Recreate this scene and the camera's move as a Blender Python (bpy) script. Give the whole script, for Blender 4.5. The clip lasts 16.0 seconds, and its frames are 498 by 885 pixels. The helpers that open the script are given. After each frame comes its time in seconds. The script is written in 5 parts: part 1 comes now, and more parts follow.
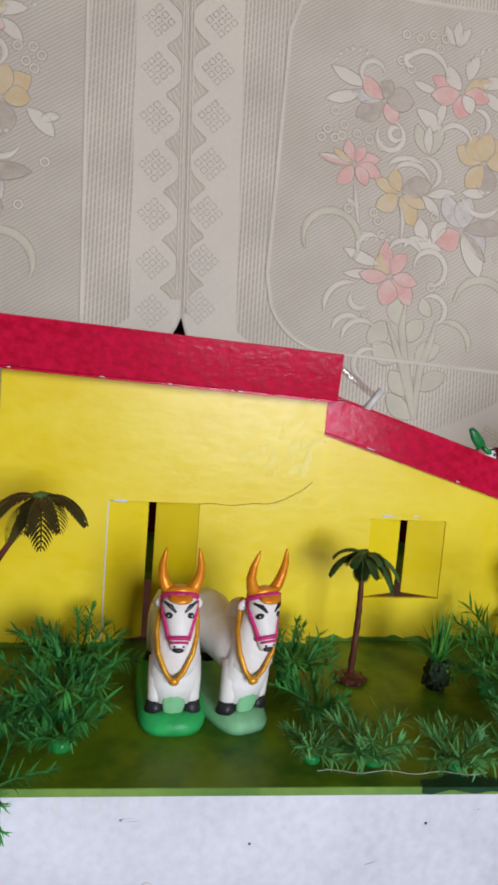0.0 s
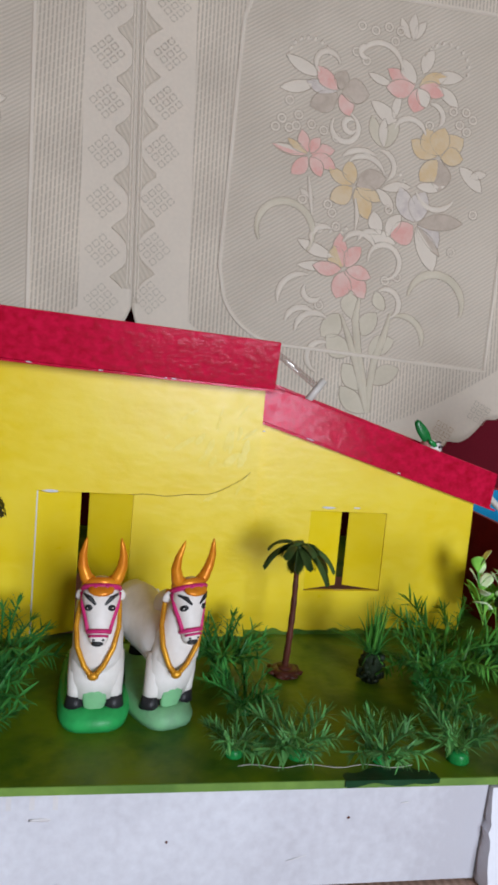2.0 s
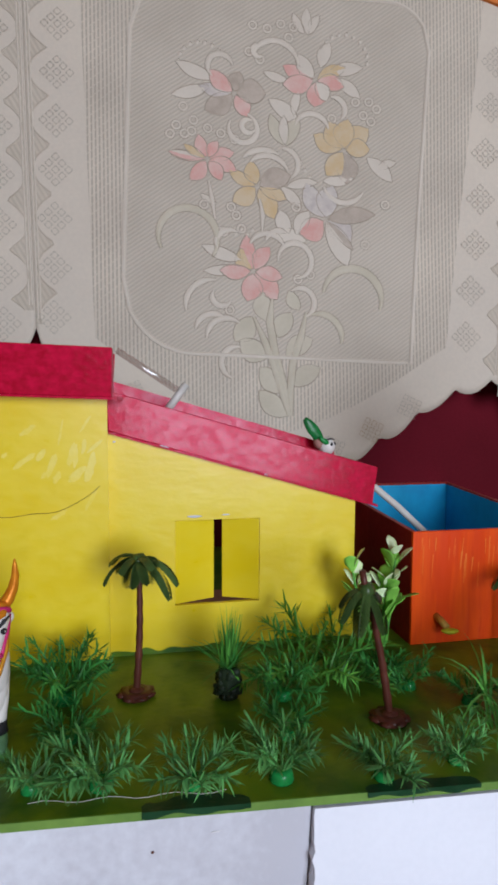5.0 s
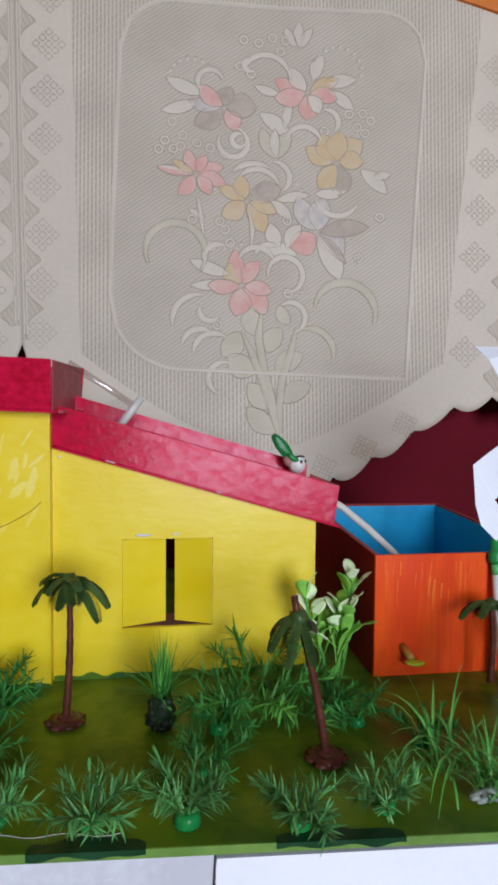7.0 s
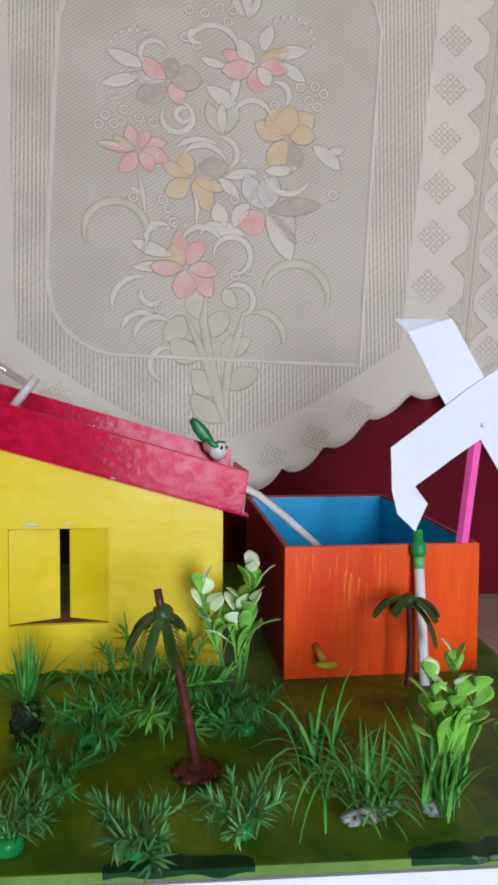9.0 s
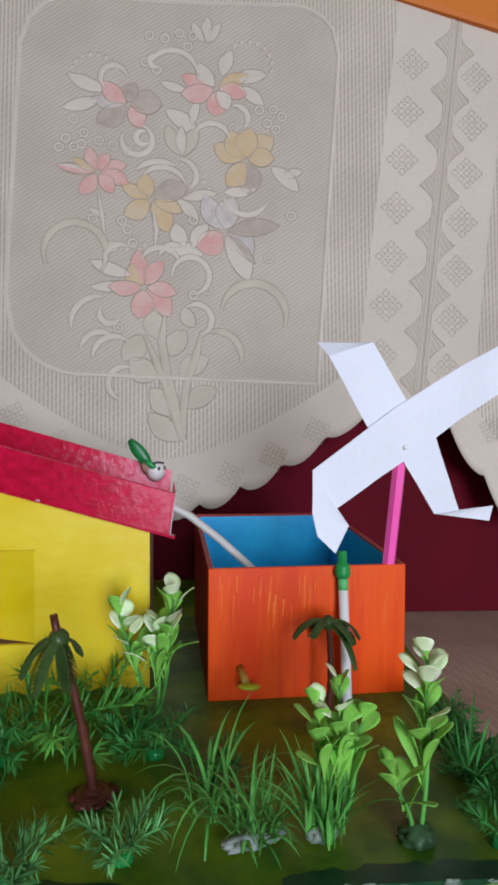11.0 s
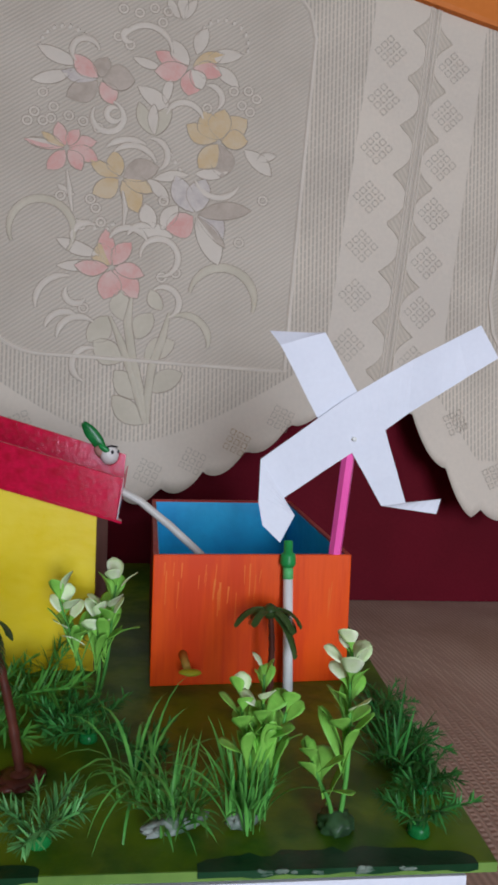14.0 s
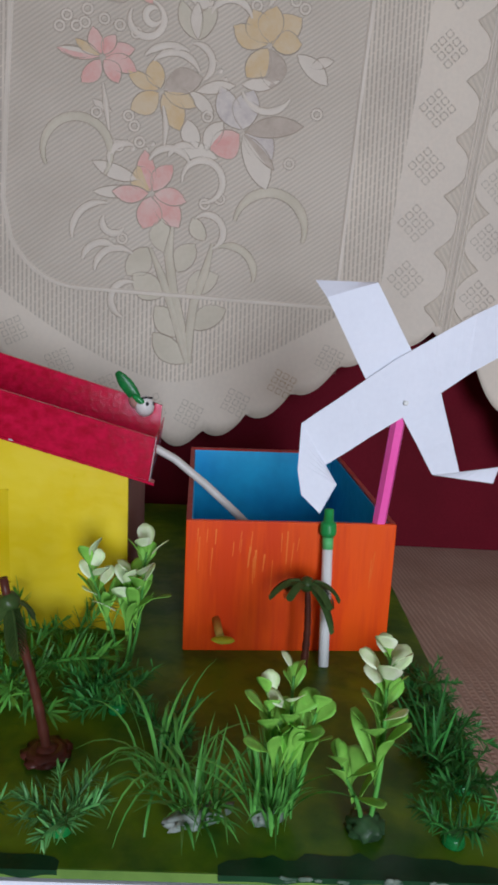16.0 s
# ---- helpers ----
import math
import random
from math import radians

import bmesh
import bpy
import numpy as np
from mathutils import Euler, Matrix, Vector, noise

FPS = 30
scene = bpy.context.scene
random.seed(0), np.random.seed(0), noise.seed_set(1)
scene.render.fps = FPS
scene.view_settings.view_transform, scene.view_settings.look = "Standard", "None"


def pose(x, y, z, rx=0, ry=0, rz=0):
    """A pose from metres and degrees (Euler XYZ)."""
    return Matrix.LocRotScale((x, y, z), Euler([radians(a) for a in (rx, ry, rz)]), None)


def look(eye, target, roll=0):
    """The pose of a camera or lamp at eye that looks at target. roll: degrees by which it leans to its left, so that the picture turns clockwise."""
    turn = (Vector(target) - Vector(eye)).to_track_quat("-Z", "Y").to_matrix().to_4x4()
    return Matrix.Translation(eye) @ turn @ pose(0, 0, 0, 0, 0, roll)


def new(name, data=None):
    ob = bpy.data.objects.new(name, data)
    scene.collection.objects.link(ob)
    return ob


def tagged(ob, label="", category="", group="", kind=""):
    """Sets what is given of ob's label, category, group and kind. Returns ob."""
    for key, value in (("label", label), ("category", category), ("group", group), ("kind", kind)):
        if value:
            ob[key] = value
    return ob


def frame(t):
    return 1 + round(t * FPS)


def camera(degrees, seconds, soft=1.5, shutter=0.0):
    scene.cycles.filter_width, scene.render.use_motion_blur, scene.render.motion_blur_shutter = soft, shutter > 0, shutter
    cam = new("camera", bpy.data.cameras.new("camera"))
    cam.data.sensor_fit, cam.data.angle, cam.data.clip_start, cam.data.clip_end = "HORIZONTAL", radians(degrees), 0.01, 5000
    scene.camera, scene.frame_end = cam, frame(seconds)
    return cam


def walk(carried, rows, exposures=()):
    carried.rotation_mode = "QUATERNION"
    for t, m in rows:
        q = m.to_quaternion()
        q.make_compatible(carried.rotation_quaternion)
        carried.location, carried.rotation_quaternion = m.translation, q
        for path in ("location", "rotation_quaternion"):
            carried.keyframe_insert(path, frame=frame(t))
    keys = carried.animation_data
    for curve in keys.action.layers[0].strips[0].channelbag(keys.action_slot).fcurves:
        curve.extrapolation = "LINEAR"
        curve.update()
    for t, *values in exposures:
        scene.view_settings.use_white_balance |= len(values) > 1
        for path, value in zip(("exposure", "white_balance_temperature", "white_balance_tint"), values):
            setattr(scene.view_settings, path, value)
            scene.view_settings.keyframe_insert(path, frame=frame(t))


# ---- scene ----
cam = camera(42.49, 16.0, soft=3.2)
PATH = [
    (0, (-0.01718, 0.02092, 0.16258), (0.05922, 0.41143, 0.12179), 4.49),
    (0.5, (-0.00483, 0.02212, 0.16102), (0.07627, 0.41099, 0.11409), 4.72),
    (1, (-0.00646, 0.02539, 0.16064), (0.07681, 0.41420, 0.11713), 5.02),
    (1.5, (-0.00646, 0.02230, 0.16421), (0.08024, 0.41054, 0.12238), 5.10),
    (2, (0.00536, 0.02382, 0.15908), (0.09828, 0.41070, 0.11800), 5.04),
    (2.5, (0.02392, 0.03031, 0.15039), (0.11489, 0.41743, 0.10726), 4.94),
    (3, (0.03469, 0.02071, 0.15167), (0.13491, 0.40589, 0.11175), 5.18),
    (3.5, (0.05327, 0.01632, 0.14979), (0.14719, 0.40320, 0.11105), 3.07),
    (4, (0.07677, 0.01591, 0.16070), (0.16106, 0.40567, 0.12928), 0.83),
    (4.5, (0.08914, 0.01827, 0.15927), (0.16759, 0.40935, 0.12927), 0.87),
    (5, (0.10454, 0.02007, 0.15607), (0.18539, 0.41053, 0.12440), 0.25),
    (5.2, (0.11086, 0.02064, 0.15501), (0.19300, 0.41091, 0.12440), 0.12),
    (7.3, (0.16252, 0.03126, 0.15200), (0.21873, 0.42683, 0.13292), 0.48),
    (7.5, (0.16676, 0.03351, 0.14621), (0.22487, 0.42868, 0.12461), 0.48),
    (8, (0.17994, 0.03461, 0.14507), (0.23867, 0.42974, 0.12456), 0.75),
    (8.5, (0.19556, 0.04262, 0.14157), (0.25304, 0.43776, 0.11793), 0.71),
    (9, (0.21732, 0.04977, 0.14207), (0.27100, 0.44567, 0.12264), 0.34),
    (9.5, (0.23412, 0.03684, 0.14693), (0.28677, 0.43322, 0.13648), -0.58),
    (9.7, (0.23884, 0.03961, 0.14698), (0.29176, 0.43592, 0.13527), -0.37),
    (11.8, (0.26179, 0.04281, 0.15123), (0.30820, 0.43992, 0.13914), 1.11),
    (12, (0.26244, 0.04584, 0.15367), (0.30543, 0.44330, 0.14047), 1.17),
    (12.5, (0.27295, 0.04031, 0.14760), (0.32778, 0.43631, 0.13435), 0.57),
    (13, (0.27748, 0.03632, 0.14839), (0.33769, 0.43157, 0.13614), 0.86),
    (13.5, (0.27957, 0.03328, 0.14776), (0.34169, 0.42822, 0.13523), 0.81),
    (14, (0.27618, 0.03984, 0.14988), (0.33889, 0.43432, 0.12862), 2.09),
    (14.5, (0.27721, 0.04986, 0.15589), (0.34052, 0.44202, 0.10897), 2.12),
    (15, (0.26733, 0.06441, 0.16552), (0.32631, 0.45142, 0.08339), 5.02),
    (15.5, (0.27308, 0.06818, 0.17304), (0.32485, 0.45842, 0.10211), 3.71),
    (16, (0.28503, 0.06638, 0.17027), (0.31747, 0.45818, 0.09653), 2.76),
]
EXPOSURE = [(0.0, 0.14, 6620, 11), (1.5, 0.08, 6620, 11), (2.5, 0.02, 6580, 11), (5.0, -0.06, 6440, 12), (7.5, 0.08, 6350, 12), (8.5, 0.12, 6350, 12), (9.5, 0.09, 6350, 12), (12.0, -0.10, 6350, 12), (13.0, -0.22, 6350, 12), (15.0, -0.22, 6450, 12), (16.0, -0.21, 6350, 12)]
walk(cam, [(t, look(eye, target, roll)) for t, eye, target, roll in PATH], EXPOSURE)

# ---- light: daylight through one window behind the camera ----
world = bpy.data.worlds.new("world")
scene.world = world
world.use_nodes = True
sky = world.node_tree.nodes.new("ShaderNodeTexSky")
sky.sky_type, sky.sun_disc = "NISHITA", False
sky.sun_elevation, sky.sun_rotation = radians(40), radians(200)
world.node_tree.links.new(sky.outputs[0], world.node_tree.nodes["Background"].inputs[0])
world.node_tree.nodes["Background"].inputs[1].default_value = 0.1
lamp = bpy.data.lights.new("window_daylight", "AREA")
lamp.shape, lamp.size, lamp.size_y, lamp.energy, lamp.color = "RECTANGLE", 0.85, 1.0, 55, (0.79, 0.875, 1.0)
new("window_daylight", lamp).matrix_world = look((0.60, -1.96, 0.40), (0.25, 0.5, 0.05))

CM = 0.01
rnd = random.Random(7)


# ---- materials ----
def mat(name, a, b=None, rough=0.6, scale=20.0, fine=250.0, bump=0.15, metal=0.0, stretch=(1, 1, 1), vary=0.0, trans=0.0, coat=0.0, contrast=0.35, spec=0.22, patchy=0.0):
    """A painted or natural surface: two colours mixed by large stains and fine grain, with relief."""
    m = bpy.data.materials.new(name)
    m.use_nodes = True
    n, k = m.node_tree.nodes, m.node_tree.links
    p = n["Principled BSDF"]
    b = b or tuple(c * 0.75 for c in a)
    co, mp = n.new("ShaderNodeTexCoord"), n.new("ShaderNodeMapping")
    mp.inputs["Scale"].default_value = stretch
    k.new(co.outputs["Object"], mp.inputs[0])
    big, small = n.new("ShaderNodeTexNoise"), n.new("ShaderNodeTexNoise")
    big.inputs["Scale"].default_value, big.inputs["Detail"].default_value = scale, 5
    small.inputs["Scale"].default_value, small.inputs["Detail"].default_value = fine, 4
    k.new(mp.outputs[0], big.inputs[0]), k.new(mp.outputs[0], small.inputs[0])
    add = n.new("ShaderNodeMath")
    add.operation, add.inputs[1].default_value = "MULTIPLY_ADD", 0.35
    k.new(small.outputs[0], add.inputs[0]), k.new(big.outputs[0], add.inputs[2])
    ramp = n.new("ShaderNodeMapRange")
    ramp.inputs[1].default_value, ramp.inputs[2].default_value = 0.675 - contrast / 2, 0.675 + contrast / 2
    k.new(add.outputs[0], ramp.inputs[0])
    mix = n.new("ShaderNodeMix")
    mix.data_type = "RGBA"
    mix.inputs[6].default_value, mix.inputs[7].default_value = (*a, 1), (*b, 1)
    k.new(ramp.outputs[0], mix.inputs[0])
    out = mix.outputs[2]
    if vary:
        info, hsv, vr = n.new("ShaderNodeObjectInfo"), n.new("ShaderNodeHueSaturation"), n.new("ShaderNodeMapRange")
        vr.inputs[3].default_value, vr.inputs[4].default_value = 1 - vary, 1 + vary
        k.new(info.outputs["Random"], vr.inputs[0]), k.new(vr.outputs[0], hsv.inputs["Value"]), k.new(out, hsv.inputs["Color"])
        out = hsv.outputs[0]
    k.new(out, p.inputs["Base Color"])
    rr = n.new("ShaderNodeMapRange")
    rr.inputs[3].default_value, rr.inputs[4].default_value = max(rough - 0.1, 0.02), min(rough + 0.12, 1)
    k.new(small.outputs[0], rr.inputs[0]), k.new(rr.outputs[0], p.inputs["Roughness"])
    p.inputs["Metallic"].default_value, p.inputs["Coat Weight"].default_value = metal, coat
    p.inputs["Transmission Weight"].default_value, p.inputs["Specular IOR Level"].default_value = trans, spec
    if patchy:
        sr = n.new("ShaderNodeMapRange")
        sr.inputs[1].default_value, sr.inputs[2].default_value = 0.56, 0.78
        sr.inputs[3].default_value, sr.inputs[4].default_value = patchy, spec
        k.new(add.outputs[0], sr.inputs[0]), k.new(sr.outputs[0], p.inputs["Specular IOR Level"])
    if bump:
        bp = n.new("ShaderNodeBump")
        bp.inputs["Strength"].default_value, bp.inputs["Distance"].default_value = bump, 0.001
        k.new(add.outputs[0], bp.inputs["Height"]), k.new(bp.outputs[0], p.inputs["Normal"])
    return m


def striped(name, a, b, wave, turn=(0, 0, 0), rough=0.85, band="X", wave2=0.0, depth=0.5, bump=0.4):
    """Woven cloth: fine ribs of two tones, broken along their length when wave2 is set."""
    m = mat(name, a, b, rough, 12, 600, 0.0)
    n, k = m.node_tree.nodes, m.node_tree.links
    p = n["Principled BSDF"]
    co, mp = n.new("ShaderNodeTexCoord"), n.new("ShaderNodeMapping")
    mp.inputs["Rotation"].default_value = [radians(v) for v in turn]
    k.new(co.outputs["Object"], mp.inputs[0])
    w = n.new("ShaderNodeTexWave")
    w.bands_direction = band
    w.inputs["Scale"].default_value, w.inputs["Distortion"].default_value = wave, 0.15
    w.inputs["Detail Scale"].default_value = 40
    k.new(mp.outputs[0], w.inputs[0])
    fac = w.outputs["Fac"]
    if wave2:
        w2 = n.new("ShaderNodeTexWave")
        w2.bands_direction = "Z" if band == "X" else "X"
        w2.inputs["Scale"].default_value = wave2
        slant = n.new("ShaderNodeMapping")
        slant.inputs["Rotation"].default_value = (0, radians(38), 0)
        k.new(co.outputs["Object"], slant.inputs[0]), k.new(slant.outputs[0], w2.inputs[0])
        mu = n.new("ShaderNodeMath")
        mu.operation = "MULTIPLY"
        sharp = []
        for src, lo, hi in ((w, 0.40, 0.80), (w2, 0.0, 0.07)):
            mr = n.new("ShaderNodeMapRange")
            mr.interpolation_type = "SMOOTHSTEP"
            mr.inputs[1].default_value, mr.inputs[2].default_value = lo, hi
            k.new(src.outputs["Fac"], mr.inputs[0])
            sharp.append(mr.outputs[0])
        k.new(sharp[0], mu.inputs[0]), k.new(sharp[1], mu.inputs[1])
        fac = mu.outputs[0]
    sc = n.new("ShaderNodeMath")
    sc.operation, sc.inputs[1].default_value = "MULTIPLY", depth
    k.new(fac, sc.inputs[0])
    mx = n.new("ShaderNodeMix")
    mx.data_type = "RGBA"
    old = p.inputs["Base Color"].links[0].from_socket
    k.new(sc.outputs[0], mx.inputs[0]), k.new(old, mx.inputs[6])
    mx.inputs[7].default_value = (*[c * 0.45 for c in b], 1)
    k.new(mx.outputs[2], p.inputs["Base Color"])
    bp = n.new("ShaderNodeBump")
    bp.invert = True
    bp.inputs["Strength"].default_value, bp.inputs["Distance"].default_value = bump, 0.0006
    k.new(fac, bp.inputs["Height"]), k.new(bp.outputs[0], p.inputs["Normal"])
    return m


YELLOW = mat("yellow_enamel", (0.745, 0.545, 0.006), (0.78, 0.60, 0.025), 0.31, 18, 110, 0.4, stretch=(1, 1, 1.6), contrast=0.3, spec=0.38)
PINK = mat("crimson_gloss_paint", (0.56, 0.009, 0.050), (0.38, 0.004, 0.022), 0.14, 240, 520, 0.16, stretch=(0.8, 1, 1), spec=0.30, contrast=0.35, patchy=0.12)
PINK.node_tree.nodes["Principled BSDF"].inputs["Specular Tint"].default_value = (1.0, 0.5, 0.62, 1)
END_PINK = mat("matt_pink_paint", (0.42, 0.045, 0.075), (0.30, 0.02, 0.04), 0.5, 60, 260, 0.3)
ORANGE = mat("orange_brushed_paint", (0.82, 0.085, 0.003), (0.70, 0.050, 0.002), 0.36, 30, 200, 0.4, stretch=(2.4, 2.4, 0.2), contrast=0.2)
PALE_YELLOW = mat("thin_pale_yellow_paint", (0.82, 0.68, 0.16), (0.80, 0.63, 0.07), 0.3, 60, 300, 0.4)
STREAK = mat("pale_orange_streak", (0.84, 0.20, 0.03), (0.82, 0.14, 0.012), 0.45, 60, 300, 0.3)
RED_BROWN = mat("red_brown_panel", (0.38, 0.022, 0.014), (0.27, 0.015, 0.011), 0.45, 25, 200, 0.3)
BLUE = mat("sky_blue_paint", (0.014, 0.46, 0.80), (0.008, 0.33, 0.66), 0.36, 20, 150, 0.4)
TURF = mat("olive_green_paint", (0.122, 0.215, 0.008), (0.034, 0.112, 0.008), 0.36, 26, 110, 0.9, contrast=0.24, spec=0.24)
TURF_EDGE = mat("light_green_edge_paint", (0.17, 0.30, 0.06), (0.10, 0.20, 0.04), 0.5, 30, 200, 0.3)
DARK_PATCH = mat("dark_green_glue_paint", (0.004, 0.036, 0.012), (0.012, 0.060, 0.024), 0.36, 60, 200, 0.8)
WHITE_FOAM = mat("white_foam_block", (0.70, 0.72, 0.78), (0.52, 0.52, 0.57), 0.75, 9, 250, 0.25)
PAPER = mat("white_paper", (0.80, 0.82, 0.89), (0.74, 0.76, 0.83), 0.75, 15, 400, 0.1)
CARD = mat("pinkish_cardboard", (0.42, 0.22, 0.18), (0.34, 0.17, 0.14), 0.8, 20, 300, 0.2)
PENCIL = mat("neon_pink_lacquer", (0.96, 0.13, 0.46), (0.93, 0.10, 0.42), 0.3, 30, 300, 0.05)
HOSE = mat("milky_plastic_tube", (0.62, 0.60, 0.56), (0.52, 0.50, 0.46), 0.3, 30, 300, 0.05)
CAP = mat("green_gloss_plastic", (0.015, 0.26, 0.06), (0.01, 0.16, 0.035), 0.25, 60, 300, 0.2, vary=0.25)
STRAW = mat("white_straw_plastic", (0.86, 0.86, 0.83), (0.78, 0.78, 0.75), 0.35, 40, 300, 0.05)
NEEDLE = mat("plastic_fern_green", (0.062, 0.285, 0.055), (0.022, 0.150, 0.030), 0.45, 60, 400, 0.1, vary=0.35)
NEEDLE_SOFT = mat("plastic_fern_soft_green", (0.15, 0.38, 0.11), (0.045, 0.21, 0.055), 0.42, 60, 400, 0.1, vary=0.35)
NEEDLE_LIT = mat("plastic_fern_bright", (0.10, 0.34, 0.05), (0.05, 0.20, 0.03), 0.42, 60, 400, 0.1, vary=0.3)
GRASS = mat("plastic_grass_blade", (0.13, 0.40, 0.075), (0.06, 0.26, 0.045), 0.4, 60, 400, 0.1, vary=0.3)
LEAF = mat("pale_waxy_leaf", (0.27, 0.60, 0.10), (0.17, 0.46, 0.06), 0.42, 60, 400, 0.15, vary=0.2)
LEAF_PALE = mat("cream_tipped_leaf", (0.82, 0.86, 0.68), (0.58, 0.76, 0.36), 0.42, 80, 400, 0.15, vary=0.15)
FROND = mat("palm_frond_plastic", (0.065, 0.12, 0.032), (0.03, 0.06, 0.015), 0.32, 60, 400, 0.3, vary=0.3)
FROND_BROWN = mat("browned_palm_frond", (0.085, 0.055, 0.015), (0.05, 0.045, 0.012), 0.35, 60, 400, 0.3, vary=0.3)
BARK = mat("brown_plastic_trunk", (0.11, 0.032, 0.020), (0.065, 0.018, 0.012), 0.38, 60, 300, 0.4)
CLAY = mat("dark_pot_plastic", (0.022, 0.040, 0.018), (0.012, 0.016, 0.010), 0.5, 70, 300, 0.6)
FOOT_GREEN = mat("dark_green_moulded_foot", (0.05, 0.12, 0.045), (0.02, 0.045, 0.02), 0.4, 90, 300, 0.6)
CHIP = mat("chipped_edge_green", (0.20, 0.25, 0.20), (0.03, 0.09, 0.05), 0.55, 120, 300, 0.8)
STONE = mat("grey_glue_lump", (0.40, 0.44, 0.40), (0.05, 0.11, 0.06), 0.5, 90, 300, 0.9)
COW = mat("white_clay_paint", (0.78, 0.75, 0.72), (0.66, 0.62, 0.58), 0.5, 60, 300, 0.3)
GOLD = mat("gold_paint", (0.72, 0.36, 0.03), (0.50, 0.20, 0.015), 0.35, 80, 300, 0.5, metal=0.35)
HORN = mat("orange_gold_horn", (0.78, 0.31, 0.02), (0.58, 0.17, 0.01), 0.35, 80, 300, 0.4, metal=0.25)
MAGENTA = mat("magenta_paint", (0.62, 0.035, 0.19), (0.45, 0.02, 0.12), 0.4, 80, 300, 0.2)
BLACK = mat("black_paint", (0.014, 0.014, 0.016), (0.03, 0.03, 0.032), 0.4, 80, 300, 0.2)
BASE_GREEN = mat("emerald_paint", (0.03, 0.43, 0.11), (0.02, 0.30, 0.075), 0.4, 60, 300, 0.4)
BASE_MINT = mat("mint_paint", (0.20, 0.50, 0.24), (0.17, 0.36, 0.20), 0.5, 60, 300, 0.4)
MAROON = mat("maroon_cloth_panel", (0.135, 0.005, 0.014), (0.10, 0.004, 0.010), 0.7, 8, 500, 0.2, spec=0.08)
CREAM = mat("cream_vinyl_cloth", (0.685, 0.602, 0.497), (0.61, 0.54, 0.455), 0.6, 6, 300, 0.2)
RIB = striped("ribbed_lace_weave", (0.685, 0.602, 0.497), (0.56, 0.49, 0.405), 84, rough=0.7, wave2=46, depth=0.46)
HATCH = striped("hatched_lace_weave", (0.61, 0.538, 0.448), (0.53, 0.463, 0.38), 92, turn=(0, -55, 0), rough=0.7, depth=0.25)
FILL = striped("hatched_scallop_weave", (0.60, 0.525, 0.43), (0.54, 0.47, 0.38), 70, turn=(0, 30, 0), rough=0.7, depth=0.2)
MOTIF = mat("raised_cream_print", (0.665, 0.595, 0.505), (0.61, 0.54, 0.455), 0.6, 20, 300, 0.2)
MOTIF_GREY = mat("grey_beige_print", (0.60, 0.54, 0.43), (0.53, 0.475, 0.37), 0.65, 30, 300, 0.2)
ROSE = mat("faded_pink_print", (0.67, 0.355, 0.31), (0.68, 0.49, 0.43), 0.65, 60, 300, 0.2)
OCHRE = mat("faded_ochre_print", (0.60, 0.435, 0.24), (0.62, 0.50, 0.34), 0.65, 60, 300, 0.2)
TAUPE = mat("brown_grey_print", (0.41, 0.34, 0.275), (0.52, 0.44, 0.365), 0.65, 60, 300, 0.2)
OUTLINE = mat("brown_grey_outline_thread", (0.47, 0.40, 0.325), (0.39, 0.33, 0.265), 0.8, 60, 300, 0.2)
LILAC = mat("faded_lilac_grey_print", (0.50, 0.44, 0.41), (0.62, 0.56, 0.50), 0.65, 75, 300, 0.2)
OCHRE_THREAD = mat("ochre_lace_thread", (0.46, 0.30, 0.14), (0.40, 0.28, 0.16), 0.8, 40, 300, 0.2)
DASH = mat("grey_lace_holes", (0.37, 0.33, 0.27), (0.43, 0.385, 0.32), 0.8, 40, 300, 0.2)
SEAM = mat("grey_seam_shadow_thread", (0.55, 0.475, 0.39), (0.46, 0.395, 0.32), 0.8, 40, 300, 0.2)
ORANGE_WALL = mat("orange_wall_paint", (0.66, 0.19, 0.030), (0.60, 0.165, 0.025), 0.6, 5, 200, 0.2)
WEAVE = striped("brown_woven_bedcover", (0.62, 0.44, 0.35), (0.47, 0.31, 0.235), 84, rough=0.9, band="X", depth=0.4, bump=0.6)
WEAVE_DARK = striped("dark_woven_border", (0.53, 0.365, 0.29), (0.45, 0.30, 0.23), 84, rough=0.9, band="Y", depth=0.2, bump=0.5)
PLASTER = mat("cream_plaster", (0.50, 0.44, 0.37), (0.45, 0.39, 0.32), 0.85, 2, 80, 0.3)
FLOOR = mat("grey_stone_floor", (0.32, 0.29, 0.26), (0.24, 0.22, 0.20), 0.5, 3, 60, 0.2)
INK = mat("faint_grey_ink", (0.60, 0.59, 0.61), (0.68, 0.67, 0.68), 0.8, 60, 300, 0.1)
SCRATCH = mat("dark_saw_line", (0.20, 0.13, 0.02), (0.30, 0.20, 0.02), 0.8, 60, 300, 0.2)


